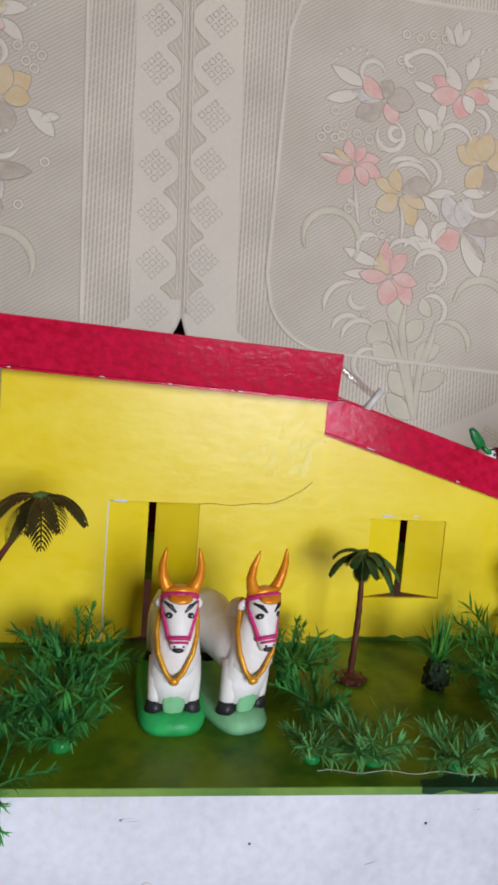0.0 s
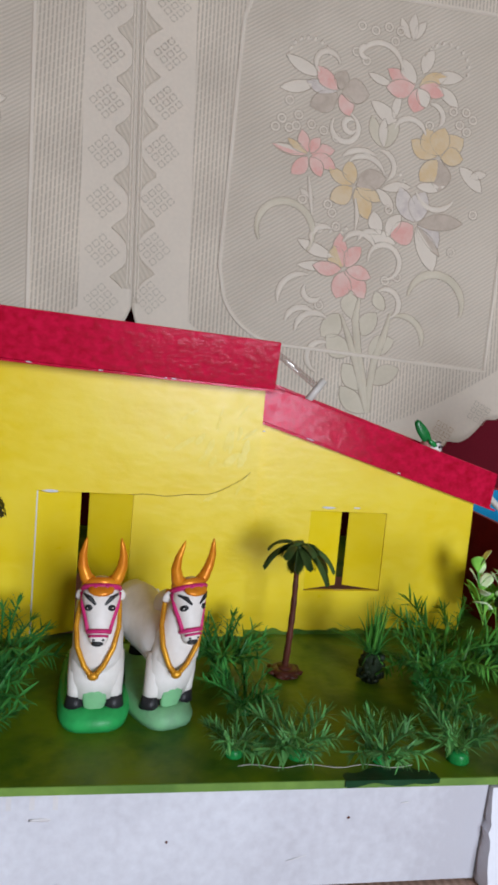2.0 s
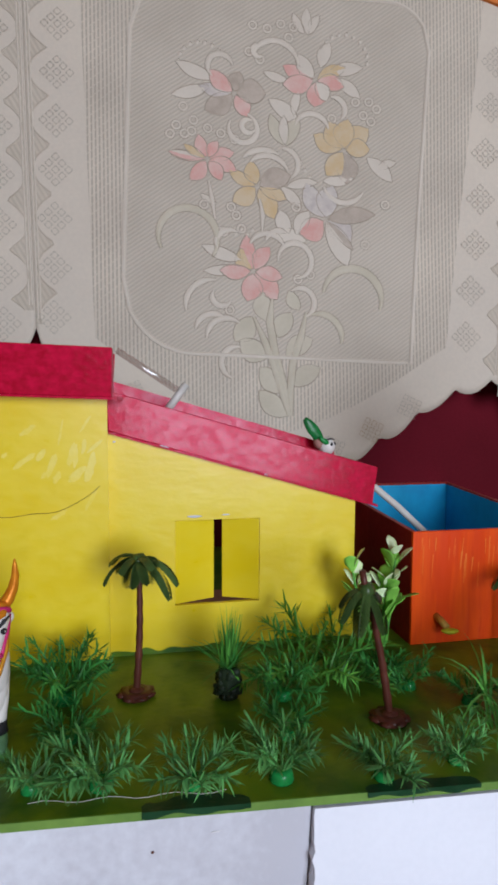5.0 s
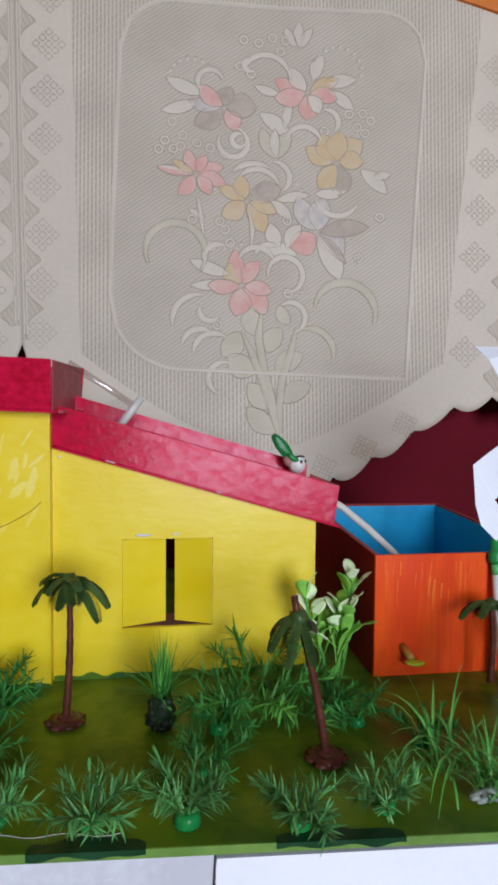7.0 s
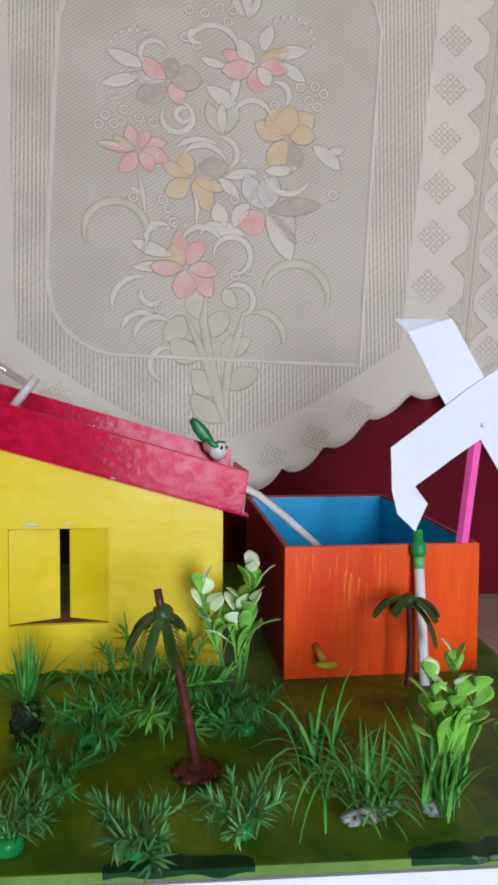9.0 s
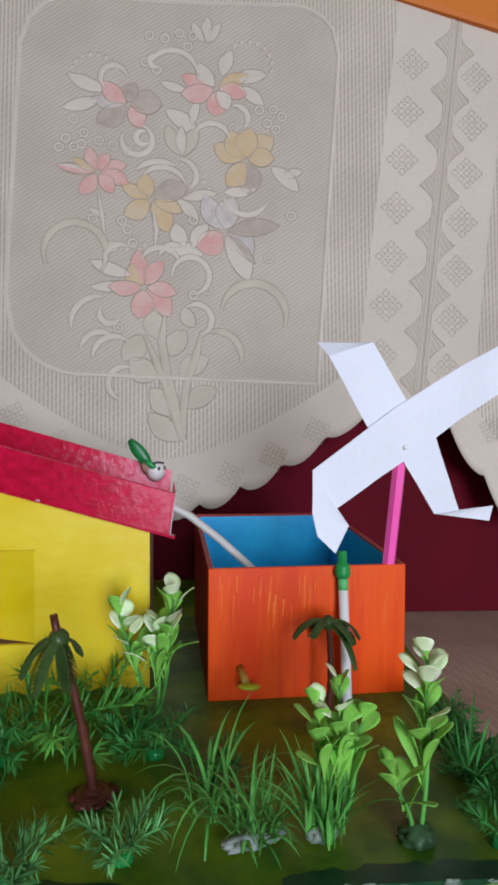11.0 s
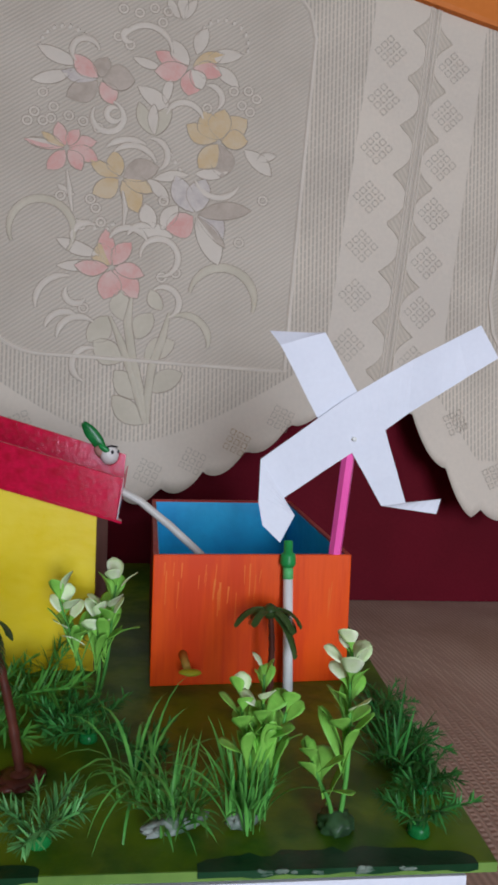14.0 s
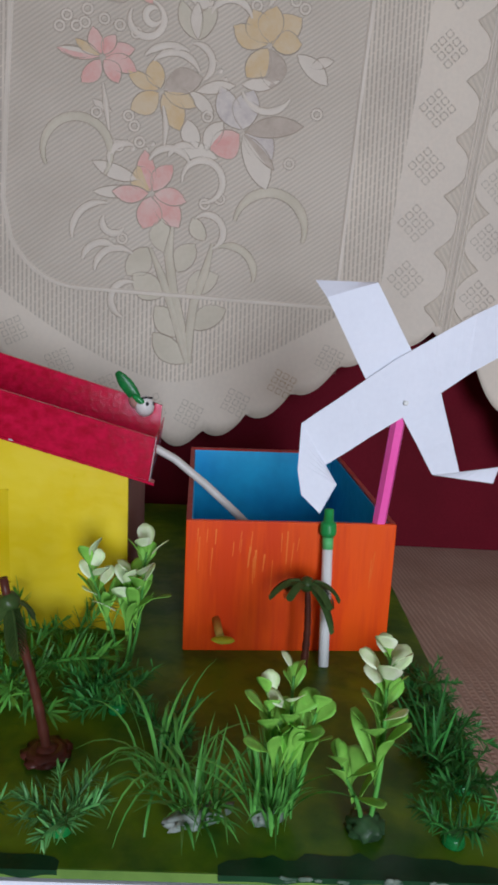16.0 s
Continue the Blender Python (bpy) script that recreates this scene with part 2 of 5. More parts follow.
def clear_plastic(name, tint, rough=0.12):
    m = bpy.data.materials.new(name)
    m.use_nodes = True
    n, k = m.node_tree.nodes, m.node_tree.links
    t, g, mx = n.new("ShaderNodeBsdfTransparent"), n.new("ShaderNodeBsdfGlossy"), n.new("ShaderNodeMixShader")
    t.inputs[0].default_value = (*tint, 1)
    g.inputs["Roughness"].default_value = rough
    noise_tex, mr = n.new("ShaderNodeTexNoise"), n.new("ShaderNodeMapRange")
    noise_tex.inputs["Scale"].default_value = 120
    mr.inputs[3].default_value, mr.inputs[4].default_value = 0.10, 0.24
    k.new(noise_tex.outputs[0], mr.inputs[0]), k.new(mr.outputs[0], mx.inputs[0])
    k.new(t.outputs[0], mx.inputs[1]), k.new(g.outputs[0], mx.inputs[2])
    k.new(mx.outputs[0], n["Material Output"].inputs[0])
    return m


CLEAR = clear_plastic("clear_plastic_sheet", (0.93, 0.90, 0.90))
CLEAR_PINK = clear_plastic("pink_stained_plastic_sheet", (0.85, 0.42, 0.46), 0.4)


# ---- geometry helpers, in centimetres ----
def quad(bm, pts, mi=0, smooth=False):
    f = bm.faces.new([bm.verts.new(p) for p in pts])
    f.material_index, f.smooth = mi, smooth
    return f


def box(bm, x0, x1, y0, y1, z0, z1, bevel=0.04, mi=0):
    r = bmesh.ops.create_cube(bm, size=1)
    for v in r["verts"]:
        v.co = ((x0 + x1) / 2 + v.co.x * (x1 - x0), (y0 + y1) / 2 + v.co.y * (y1 - y0), (z0 + z1) / 2 + v.co.z * (z1 - z0))
    fs = {f for v in r["verts"] for f in v.link_faces}
    if bevel:
        es = {e for f in fs for e in f.edges}
        b = bmesh.ops.bevel(bm, geom=list(es), offset=bevel, segments=2, affect="EDGES", profile=0.5)
        fs = {f for f in bm.faces if f.is_valid and f in fs} | set(b["faces"])
    for f in fs:
        f.material_index = mi


def slab(bm, pts, thick, mi=0):
    """A flat polygon (counter-clockwise as seen from where thick points away) pushed along the vector thick."""
    f = bm.faces.new([bm.verts.new(p) for p in pts])
    f.material_index = mi
    r = bmesh.ops.extrude_face_region(bm, geom=[f])
    vs = [g for g in r["geom"] if isinstance(g, bmesh.types.BMVert)]
    bmesh.ops.translate(bm, verts=vs, vec=thick)
    for g in r["geom"]:
        if isinstance(g, bmesh.types.BMFace):
            g.material_index = mi


def tube(bm, pts, radii, seg=10, mi=0, squash=1.0, caps=True):
    """A tapered round bar along the points."""
    pts = [Vector(p) for p in pts]
    radii = radii if hasattr(radii, "__len__") else [radii] * len(pts)
    rings, up = [], None
    for i, p in enumerate(pts):
        d = (pts[min(i + 1, len(pts) - 1)] - pts[max(i - 1, 0)]).normalized()
        if up is None:
            up = Vector((0, 0, 1)) if abs(d.z) < 0.9 else Vector((0, 1, 0))
        side = d.cross(up).normalized()
        up = side.cross(d).normalized()
        rings.append([bm.verts.new(p + radii[i] * (math.cos(a) * side + squash * math.sin(a) * up)) for a in [2 * math.pi * j / seg for j in range(seg)]])
    for r0, r1 in zip(rings, rings[1:]):
        for j in range(seg):
            f = bm.faces.new((r0[j], r0[(j + 1) % seg], r1[(j + 1) % seg], r1[j]))
            f.smooth, f.material_index = seg > 6, mi
    if caps:
        bm.faces.new(rings[0][::-1]).material_index = mi
        bm.faces.new(rings[-1]).material_index = mi


def blob(bm, c, r, mi=0, turn=(0, 0, 0), sub=2, rough=0.0):
    s = bmesh.ops.create_icosphere(bm, subdivisions=sub, radius=1)
    m = Matrix.Translation(c) @ Euler([radians(a) for a in turn]).to_matrix().to_4x4() @ Matrix.Diagonal((*r, 1))
    for v in s["verts"]:
        if rough:
            v.co *= 1 + rough * noise.noise(v.co * 2.3 + Vector(c))
        v.co = m @ v.co
    for f in {f for v in s["verts"] for f in v.link_faces}:
        f.smooth, f.material_index = True, mi


def blade(bm, p, d, length, width, droop, steps=4, mi=0, fold=0.25, tip=0.05, belly=0.5):
    """A leaf blade with a keel, drooping along its length."""
    p, d = Vector(p), Vector(d).normalized()
    side = d.cross(Vector((0, 0, 1)))
    side = side.normalized() if side.length > 0.05 else Vector((1, 0, 0))
    last = None
    for i in range(steps + 1):
        s = i / steps
        w = width * (tip + (1 - tip) * math.sin(math.pi * min(1, 0.12 + s * (1 - 0.12)) ** (1.4 - belly))) * 0.5
        nrm = side.cross(d).normalized()
        row = [bm.verts.new(p - side * w + nrm * w * fold), bm.verts.new(p), bm.verts.new(p + side * w + nrm * w * fold)]
        if last:
            for a in (0, 1):
                f = bm.faces.new((last[a], last[a + 1], row[a + 1], row[a]))
                f.material_index, f.smooth = mi, True
        last = row
        p = p + d * length / steps
        d = (d + Vector((0, 0, -droop / steps))).normalized()
    return p


def mesh_of(name, bm, mats):
    bmesh.ops.remove_doubles(bm, verts=bm.verts, dist=1e-5)
    bmesh.ops.scale(bm, vec=(CM, CM, CM), verts=bm.verts)
    bmesh.ops.recalc_face_normals(bm, faces=bm.faces)
    me = bpy.data.meshes.new(name)
    bm.to_mesh(me)
    bm.free()
    for m in mats if isinstance(mats, (list, tuple)) else [mats]:
        me.materials.append(m)
    return me


def part(name, bm, material, parent=None, label="", at=None):
    ob = new(name, bm if isinstance(bm, bpy.types.Mesh) else mesh_of(name, bm, material))
    if parent:
        ob.parent = parent
    if at is not None:
        ob.matrix_basis = at
    return tagged(ob, label)


def thing(name, x, y, z, label, category, group="", kind="", turn=0):
    """An empty at the base of a thing, placed in centimetres."""
    e = new(name)
    e.empty_display_size = 0.01
    e.matrix_world = pose(x * CM, y * CM, z * CM, 0, 0, turn)
    return tagged(e, label, category, group, kind)


def B():
    return bmesh.new()


# ---- the room ----
def room():
    X0, X1, Y0, Y1, Z0, Z1 = -190, 250, -200, 95, -60, 210
    bm = B(); box(bm, X0 - 12, X1 + 12, Y0 - 12, Y1 + 12, Z0 - 10, Z0, 0)
    tagged(part("floor", bm, FLOOR), "grey stone floor of the room", "floor", kind="structure")
    bm = B(); box(bm, X0 - 12, X1 + 12, Y0 - 12, Y1 + 12, Z1, Z1 + 10, 0)
    tagged(part("ceiling", bm, PLASTER), "cream plastered ceiling", "ceiling", kind="structure")
    bm = B(); box(bm, X0 - 12, X0, Y0, Y1, Z0, Z1, 0)
    tagged(part("wall_west", bm, PLASTER), "cream plastered side wall", "wall", kind="structure")
    bm = B(); box(bm, X1, X1 + 12, Y0, Y1, Z0, Z1, 0)
    tagged(part("wall_east", bm, PLASTER), "cream plastered side wall", "wall", kind="structure")
    bm = B(); box(bm, X0 - 12, X1 + 12, Y1, Y1 + 12, Z0, Z1, 0)
    tagged(part("wall_north", bm, ORANGE_WALL), "orange painted wall behind the lace cloths", "wall", kind="structure")
    bm = B()
    wx0, wx1, wz0, wz1 = 15, 105, -13, 93
    box(bm, X0 - 12, wx0, Y0 - 12, Y0, Z0, Z1, 0), box(bm, wx1, X1 + 12, Y0 - 12, Y0, Z0, Z1, 0)
    box(bm, wx0, wx1, Y0 - 12, Y0, Z0, wz0, 0), box(bm, wx0, wx1, Y0 - 12, Y0, wz1, Z1, 0)
    tagged(part("wall_south", bm, PLASTER), "cream plastered wall with the window opening", "wall", kind="structure")


room()


def support():
    """The couch-like table under its brown woven cover, with a maroon back panel."""
    t = thing("covered_table", 20, 20, -60, "low wide table under a brown woven cover", "table")
    bm = B(); box(bm, -130, 130, -75, 85, 53.5, 54.8, 0.3)
    part("top", bm, BARK, t)
    for sx in (-122, 122):
        for sy in (-68, 50):
            bm = B(); box(bm, sx - 4, sx + 4, sy - 4, sy + 4, 0, 53.5, 0.5)
            part("leg", bm, BARK, t)
    bm = B()
    n = 90
    grid = {}
    for i in range(n + 1):
        for j in range(60):
            x, y = -131 + 262 * i / n, -76 + 134 * j / 59
            grid[i, j] = bm.verts.new((x, y, 55.15 + 0.12 * noise.noise(Vector((x * 0.09, y * 0.05, 0)))))
    for i in range(n):
        for j in range(59):
            f = bm.faces.new((grid[i, j], grid[i + 1, j], grid[i + 1, j + 1], grid[i, j + 1]))
            f.smooth = True
    r = bmesh.ops.extrude_face_region(bm, geom=list(bm.faces))
    for g in r["geom"]:
        if isinstance(g, bmesh.types.BMVert):
            g.co.z = 54.82
    c = part("woven_cover", bm, WEAVE, None, at=pose(0.2, 0.2, -0.6))
    tagged(c, "brown ribbed woven cover lying on the table", "table cover")
    # darker bands woven along the cover's border
    for i in range(10):
        o = 46.0 + 0.52 * i + (0.5 if i > 6 else 0)
        x = lambda y: o + 0.147 * (y - 46) - 20
        bm = B()
        last = None
        for j in range(46):
            y = -50 + 2.0 * j
            row = [bm.verts.new((xx, y, 55.165 + 0.12 * noise.noise(Vector((xx * 0.09, y * 0.05, 0))))) for xx in (x(y + 20), x(y + 20) + 0.26)]
            if last:
                bm.faces.new((last[0], last[1], row[1], row[0])).smooth = True
            last = row
        part("woven_band", bm, WEAVE_DARK, c)
    # maroon back panel, running a little askew to the model
    bm = B()
    slab(bm, [(-150, 82.8, -4.75), (140, 61.0, -4.75), (140, 61.0, 42), (-150, 82.8, 42)], (0.15, 2.2, 0))
    tagged(part("back_panel", bm, MAROON), "dark maroon padded back panel behind the cloths", "panel", kind="structure")


support()


# ---- the lace cloths ----
def hang(u, w, d=0.0):
    """A place on the hanging cloth: u across, w up, d proud of it."""
    y = 64.35 - 0.0538 * u + 0.091 * w + 0.22 * math.sin(u * 0.21 + 0.03 * w) + 0.18 * math.sin(u * 0.09 + w * 0.12)
    return Vector((u, y - d, w))


SEAM_A = lambda w: 3.0 - 0.033 * (w - 22)
SEAM_B = lambda w: 50.5 + 0.129 * (w - 21)


def sheet(bm, left, right, low, high, d, nx=60, nz=50, mi=0):
    g = {}
    for i in range(nx + 1):
        s = i / nx
        for j in range(nz + 1):
            uu = left(30) + s * (right(30) - left(30))
            w0 = low(uu)
            w = w0 + (high(uu) - w0) * j / nz
            u = left(w) + s * (right(w) - left(w))
            g[i, j] = bm.verts.new(hang(u, w, d))
    for i in range(nx):
        for j in range(nz):
            f = bm.faces.new((g[i, j], g[i + 1, j], g[i + 1, j + 1], g[i, j + 1]))
            f.smooth, f.material_index = True, mi


def ribbon(bm, pts, width, d=0.06, mi=0, taper=True):
    """A raised cord on the cloth through points (u, w)."""
    last, n, rims = None, len(pts) - 1, []
    for i, (u, w) in enumerate(pts):
        (u0, w0), (u1, w1) = pts[max(0, i - 1)], pts[min(n, i + 1)]
        l = math.hypot(u1 - u0, w1 - w0) or 1.0
        nu, nw = -(w1 - w0) / l, (u1 - u0) / l
        h = width * 0.5 * (min(1, 0.35 + 2.6 * min(i, n - i) / n) if taper else 1)
        row = [bm.verts.new(hang(u + e * h * nu, w + e * h * nw, 0.03 + d * (1.6 - 1.4 * e * e))) for e in (-1, -0.6, 0, 0.6, 1)]
        if last:
            for k in range(4):
                f = bm.faces.new((last[k], last[k + 1], row[k + 1], row[k]))
                f.material_index, f.smooth = mi, True
        rims.append((row[0].co.copy(), row[-1].co.copy()))
        last = row
    for side in (0, 1):
        tube(bm, [r[side] - Vector((0, 0.02, 0)) for r in rims], 0.035, 4, 1, 1.0, False)


def arc(cu, cw, r, a0, a1, n=10, grow=0.0):
    return [(cu + (r + grow * i / n) * math.cos(radians(a0 + (a1 - a0) * i / n)), cw + (r + grow * i / n) * math.sin(radians(a0 + (a1 - a0) * i / n))) for i in range(n + 1)]


CORDED = [MOTIF, OUTLINE]


def petal(bm, cu, cw, ang, length, width, mi, d=0.05):
    """A pointed petal with a raised midrib, lying on the cloth."""
    ca, sa = math.cos(radians(ang)), math.sin(radians(ang))
    n, rows = 7, []
    for i in range(n + 1):
        s = i / n
        l, h = length * s, width * 0.58 * math.sin(math.pi * s ** 1.1) ** 0.62 * (1 - 0.25 * s ** 4) + 0.02
        bow = 0.12 * width * math.sin(s * math.pi)
        rows.append([hang(cu + l * ca - (e * h + bow) * sa, cw + l * sa + (e * h + bow) * ca, d + 0.05 * (1 - abs(e))) for e in (-1, -0.5, 0, 0.5, 1)])
    vs = [[bm.verts.new(q) for q in r] for r in rows]
    for r0, r1 in zip(vs, vs[1:]):
        for e in range(4):
            f = bm.faces.new((r0[e], r1[e], r1[e + 1], r0[e + 1]))
            f.material_index, f.smooth = mi, True
    rim = [r[0] for r in rows] + [r[-1] for r in rows[::-1]]
    tube(bm, rim, 0.05, 4, 5, 1.0, False)


PRINTS = [MOTIF, ROSE, OCHRE, TAUPE, MOTIF_GREY, OUTLINE, LILAC]


def flower(cloth, cu, cw, petals):
    """An embroidered flower: each petal its own turn, length, width and print, outlined with cord."""
    bm = B()
    for i, (a, l, wd, mi) in enumerate(petals):
        petal(bm, cu + 0.25 * math.cos(radians(a)), cw + 0.25 * math.sin(radians(a)), a, l, wd, mi, 0.05 + 0.014 * (i % 3))
    part("flower_motif", bm, PRINTS, cloth)


def diamond_mesh():
    bm = B()
    for i in range(3):
        for j in range(3):
            cx, cz = (i - 1) * 0.86, (j - 1) * 0.86
            for k in range(4):
                a = k * math.pi / 2
                for s in (-0.15, 0.15):
                    x, z = 0.27, s
                    q = [(x - 0.028, z - 0.115), (x + 0.028, z - 0.115), (x + 0.028, z + 0.115), (x - 0.028, z + 0.115)]
                    pts = []
                    for px, pz in q:
                        rx, rz = cx + px * math.cos(a) - pz * math.sin(a), cz + px * math.sin(a) + pz * math.cos(a)
                        pts.append((0.7071 * (rx - rz), -0.02, 0.7071 * (rx + rz)))
                    quad(bm, pts)
    return mesh_of("diamond_motif", bm, DASH)


DIAMOND = diamond_mesh()
DIAMOND_OCHRE = DIAMOND.copy()
DIAMOND_OCHRE.materials.clear()
DIAMOND_OCHRE.materials.append(OCHRE_THREAD)


def diamond(cloth, u, w, turn=0.0, mesh=DIAMOND, d=0.05, size=1.0):
    p = hang(u, w, d) * CM
    part("diamond_motif", mesh, None, cloth, at=pose(p.x, p.y, p.z, -5.2, turn, -3.1) @ Matrix.Diagonal((size, size, size, 1)))


def bouquet(cloth, cu, cw):
    """The embroidered bouquet of one cloth, round the point (cu, cw)."""
    F = lambda u, w: (cu + u, cw + w)
    for u, w, petals in (
        (3.7, 11.3, [(160, 3.3, 1.4, 1), (125, 2.8, 1.4, 0), (192, 3.2, 1.7, 1), (268, 2.5, 1.9, 1), (-10, 2.8, 1.5, 1), (300, 2.1, 1.3, 0), (25, 3.3, 1.2, 2)]),
        (-4.7, 9.2, [(172, 3.3, 1.2, 6), (75, 2.1, 1.4, 3), (5, 3.0, 2.2, 3), (213, 3.3, 1.9, 3), (300, 2.3, 1.5, 1), (138, 3.0, 1.5, 1)]),
        (-7.5, 2.4, [(172, 3.6, 0.8, 1), (110, 2.3, 1.1, 1), (60, 1.9, 1.0, 1), (18, 2.6, 1.2, 1), (-18, 2.8, 1.3, 1), (-55, 2.2, 1.2, 1), (232, 2.5, 1.3, 1), (150, 2.4, 0.7, 2)]),
        (-2.5, 0.0, [(152, 3.0, 1.1, 2), (105, 2.4, 1.4, 2), (214, 2.8, 1.7, 2), (298, 3.3, 1.7, 2), (-20, 2.9, 1.3, 2), (22, 3.5, 1.9, 3)]),
        (6.6, 4.3, [(155, 3.2, 1.7, 2), (118, 3.0, 1.9, 2), (82, 3.0, 1.9, 2), (42, 3.3, 2.1, 2), (235, 3.0, 1.9, 2), (5, 2.5, 1.7, 2), (275, 3.2, 2.0, 3)]),
        (-3.1, -8.5, [(100, 3.4, 1.4, 1), (55, 2.8, 1.4, 1), (-10, 2.8, 1.3, 1), (-48, 3.4, 1.8, 1), (258, 2.8, 1.9, 1), (180, 3.1, 1.3, 1), (120, 2.3, 1.7, 2)]),
        (4.5, -2.9, [(118, 3.9, 1.8, 6), (76, 3.4, 2.0, 6), (8, 5.1, 1.5, 3), (322, 3.2, 2.2, 6), (296, 5.0, 1.9, 0), (314, 3.9, 0.8, 3), (212, 2.9, 2.2, 1)]),
        (0.5, 4.2, [(115, 3.4, 1.2, 4), (65, 3.2, 1.3, 4), (92, 3.0, 0.9, 0)]),
    ):
        flower(cloth, cu + u, cw + w, petals)
    # cream leaves between the flowers, grey ones down the stalks
    for u, w, a, l, wd in [(-6.6, 10.5, 160, 4.1, 1.2), (-7.2, 9.7, 197, 3.9, 1.1), (5.1, 12.1, 12, 3.7, 1.2), (5.8, 11.6, -36, 3.2, 1.1), (3.1, 15.9, 62, 2.3, 0.8), (2.6, 15.9, 120, 2.3, 0.8), (3.0, 15.8, 92, 2.8, 0.9), (-1.2, 9.0, -36, 3.9, 1.4), (1.4, 7.5, 78, 2.8, 0.8), (4.3, 12.6, 70, 2.8, 1.2), (-8.2, 2.6, 172, 2.9, 0.8), (-0.2, 0.2, -42, 3.0, 1.0), (0.5, 0.2, 12, 3.4, 0.9), (9.0, 3.7, -42, 3.6, 1.3), (10.2, 2.7, 18, 2.0, 0.8), (7.6, 1.5, 188, 3.3, 1.0), (-4.2, -7.4, 162, 4.2, 1.1), (-4.2, -8.2, 186, 3.9, 0.9), (0.7, -4.5, 112, 2.5, 1.4), (1.4, -4.6, 60, 2.9, 1.3), (-1.1, -4.7, -8, 3.6, 1.4), (1.0, 11.0, 165, 2.8, 0.8), (-6.6, -2.0, 150, 1.9, 0.6)]:
        bm = B()
        petal(bm, *F(u, w), a, l, wd, 0, 0.045)
        part("leaf_motif", bm, PRINTS, cloth)
    for u, w, a, l, wd in [(-3.3, -13.0, 235, 3.0, 1.9), (-1.7, -17.0, 150, 3.3, 2.0), (-0.7, -15.0, 60, 2.9, 1.7), (0.1, -16.8, 32, 3.3, 1.8), (0.1, -20.4, 138, 3.6, 1.9), (0.7, -19.8, 32, 3.5, 1.7), (0.3, -22.8, 140, 3.9, 1.8), (-1.9, -13.4, 95, 2.9, 1.7), (1.6, -12.2, 120, 2.2, 1.2)]:
        bm = B()
        petal(bm, *F(u, w), a, l, wd, 4, 0.04)
        part("leaf_motif", bm, PRINTS, cloth)
    # curls
    for u, w, r, a0, a1 in [(-6.0, 11.8, 1.2, 10, 230), (-0.5, 12.6, 2.3, 165, 0), (-2.1, 13.8, 0.5, 60, 300), (-3.9, 5.8, 1.4, 150, 430), (-3.3, 6.1, 0.6, 60, 330), (3.2, 6.1, 1.7, 165, 10), (-1.5, 1.0, 2.2, 140, 20), (-1.8, 0.7, 3.0, 135, 60), (0.2, 2.6, 1.5, 95, -60), (5.5, 8.5, 1.2, 100, -50), (1.2, -7.2, 1.7, 185, -90), (-1.7, -6.5, 1.8, 155, 20), (-7.3, -12.1, 2.5, 190, 80), (-6.3, -11.0, 0.9, 150, 330), (1.7, -11.4, 1.4, 130, -70), (-7.2, -14.6, 1.7, 170, 50), (-5.9, -15.2, 1.9, 180, 50), (-4.8, -17.5, 1.5, 75, 250), (-0.4, -5.8, 1.4, 160, 60), (6.5, 1.2, 2.2, 200, 330), (-5.4, -5.9, 1.3, 200, 60)]:
        bm = B()
        ribbon(bm, [F(*p) for p in arc(u, w, r, a0, a1, 16, 0.15)], 0.62, 0.07)
        part("scroll_motif", bm, CORDED, cloth)
    # tall arches and the bundle of stalks
    for pts, wd in ((arc(-9.6, -5.4, 2.75, 205, -35, 18, 0.3), 0.75), (arc(7.2, -10.9, 3.1, 170, -20, 18), 0.85), (arc(3.6, -14.9, 2.4, 110, -15, 14), 0.7), ([(-1.2, -11.2), (-1.5, -13.4), (-1.0, -16.6), (-0.2, -19.7), (0.4, -22.8)], 0.8), ([(-3.1, -13.0), (-2.0, -15.5), (-1.0, -18.2), (-0.2, -20.8), (0.3, -22.8)], 0.7), ([(2.3, -12.4), (1.7, -14.9), (0.8, -17.6), (0.5, -20.3), (0.6, -22.8)], 0.75)):
        bm = B()
        ribbon(bm, [F(*p) for p in pts], wd, 0.07)
        part("stem_motif", bm, [MOTIF_GREY, OUTLINE], cloth)
    for pts in ([(-7.4, 0.3), (-7.1, -1.5), (-6.8, -3.5)], [(-2.3, -1.2), (-2.0, -2.9), (-2.1, -4.5)]):
        bm = B()
        ribbon(bm, [F(*p) for p in pts], 0.55, 0.07)
        part("stem_motif", bm, CORDED, cloth)
    # small rings, and strings of dots over the upper flowers and between the scrolls
    for u, w in [(-3.1, 13.6), (-2.0, 12.9), (7.9, 9.3), (9.3, 9.4), (10.1, 8.7), (8.7, 8.0), (9.5, 7.4), (5.4, 7.5), (-9.8, 7.5), (-8.8, 6.2), (-10.5, 5.6), (-7.4, 5.5), (-6.1, 5.1), (-4.7, 4.6), (-9.7, 4.8), (-1.2, 16.1), (0.2, 16.7), (-2.7, 16.3), (1.5, 16.5), (1.0, 15.4), (10.9, -1.1), (8.7, -5.3), (-7.9, -2.1), (1.5, -9.1), (2.8, -8.6), (-5.5, -12.4), (1.5, -1.8), (-9.0, 5.1), (-11.1, 4.7), (-4.7, -3.0), (-6.0, -4.7), (-4.2, -4.3), (-5.2, -2.2)]:
        bm = B()
        ribbon(bm, [F(*p) for p in arc(u, w, 0.40, 0, 360, 10)], 0.26, 0.04, taper=False)
        part("ring_motif", bm, CORDED, cloth)
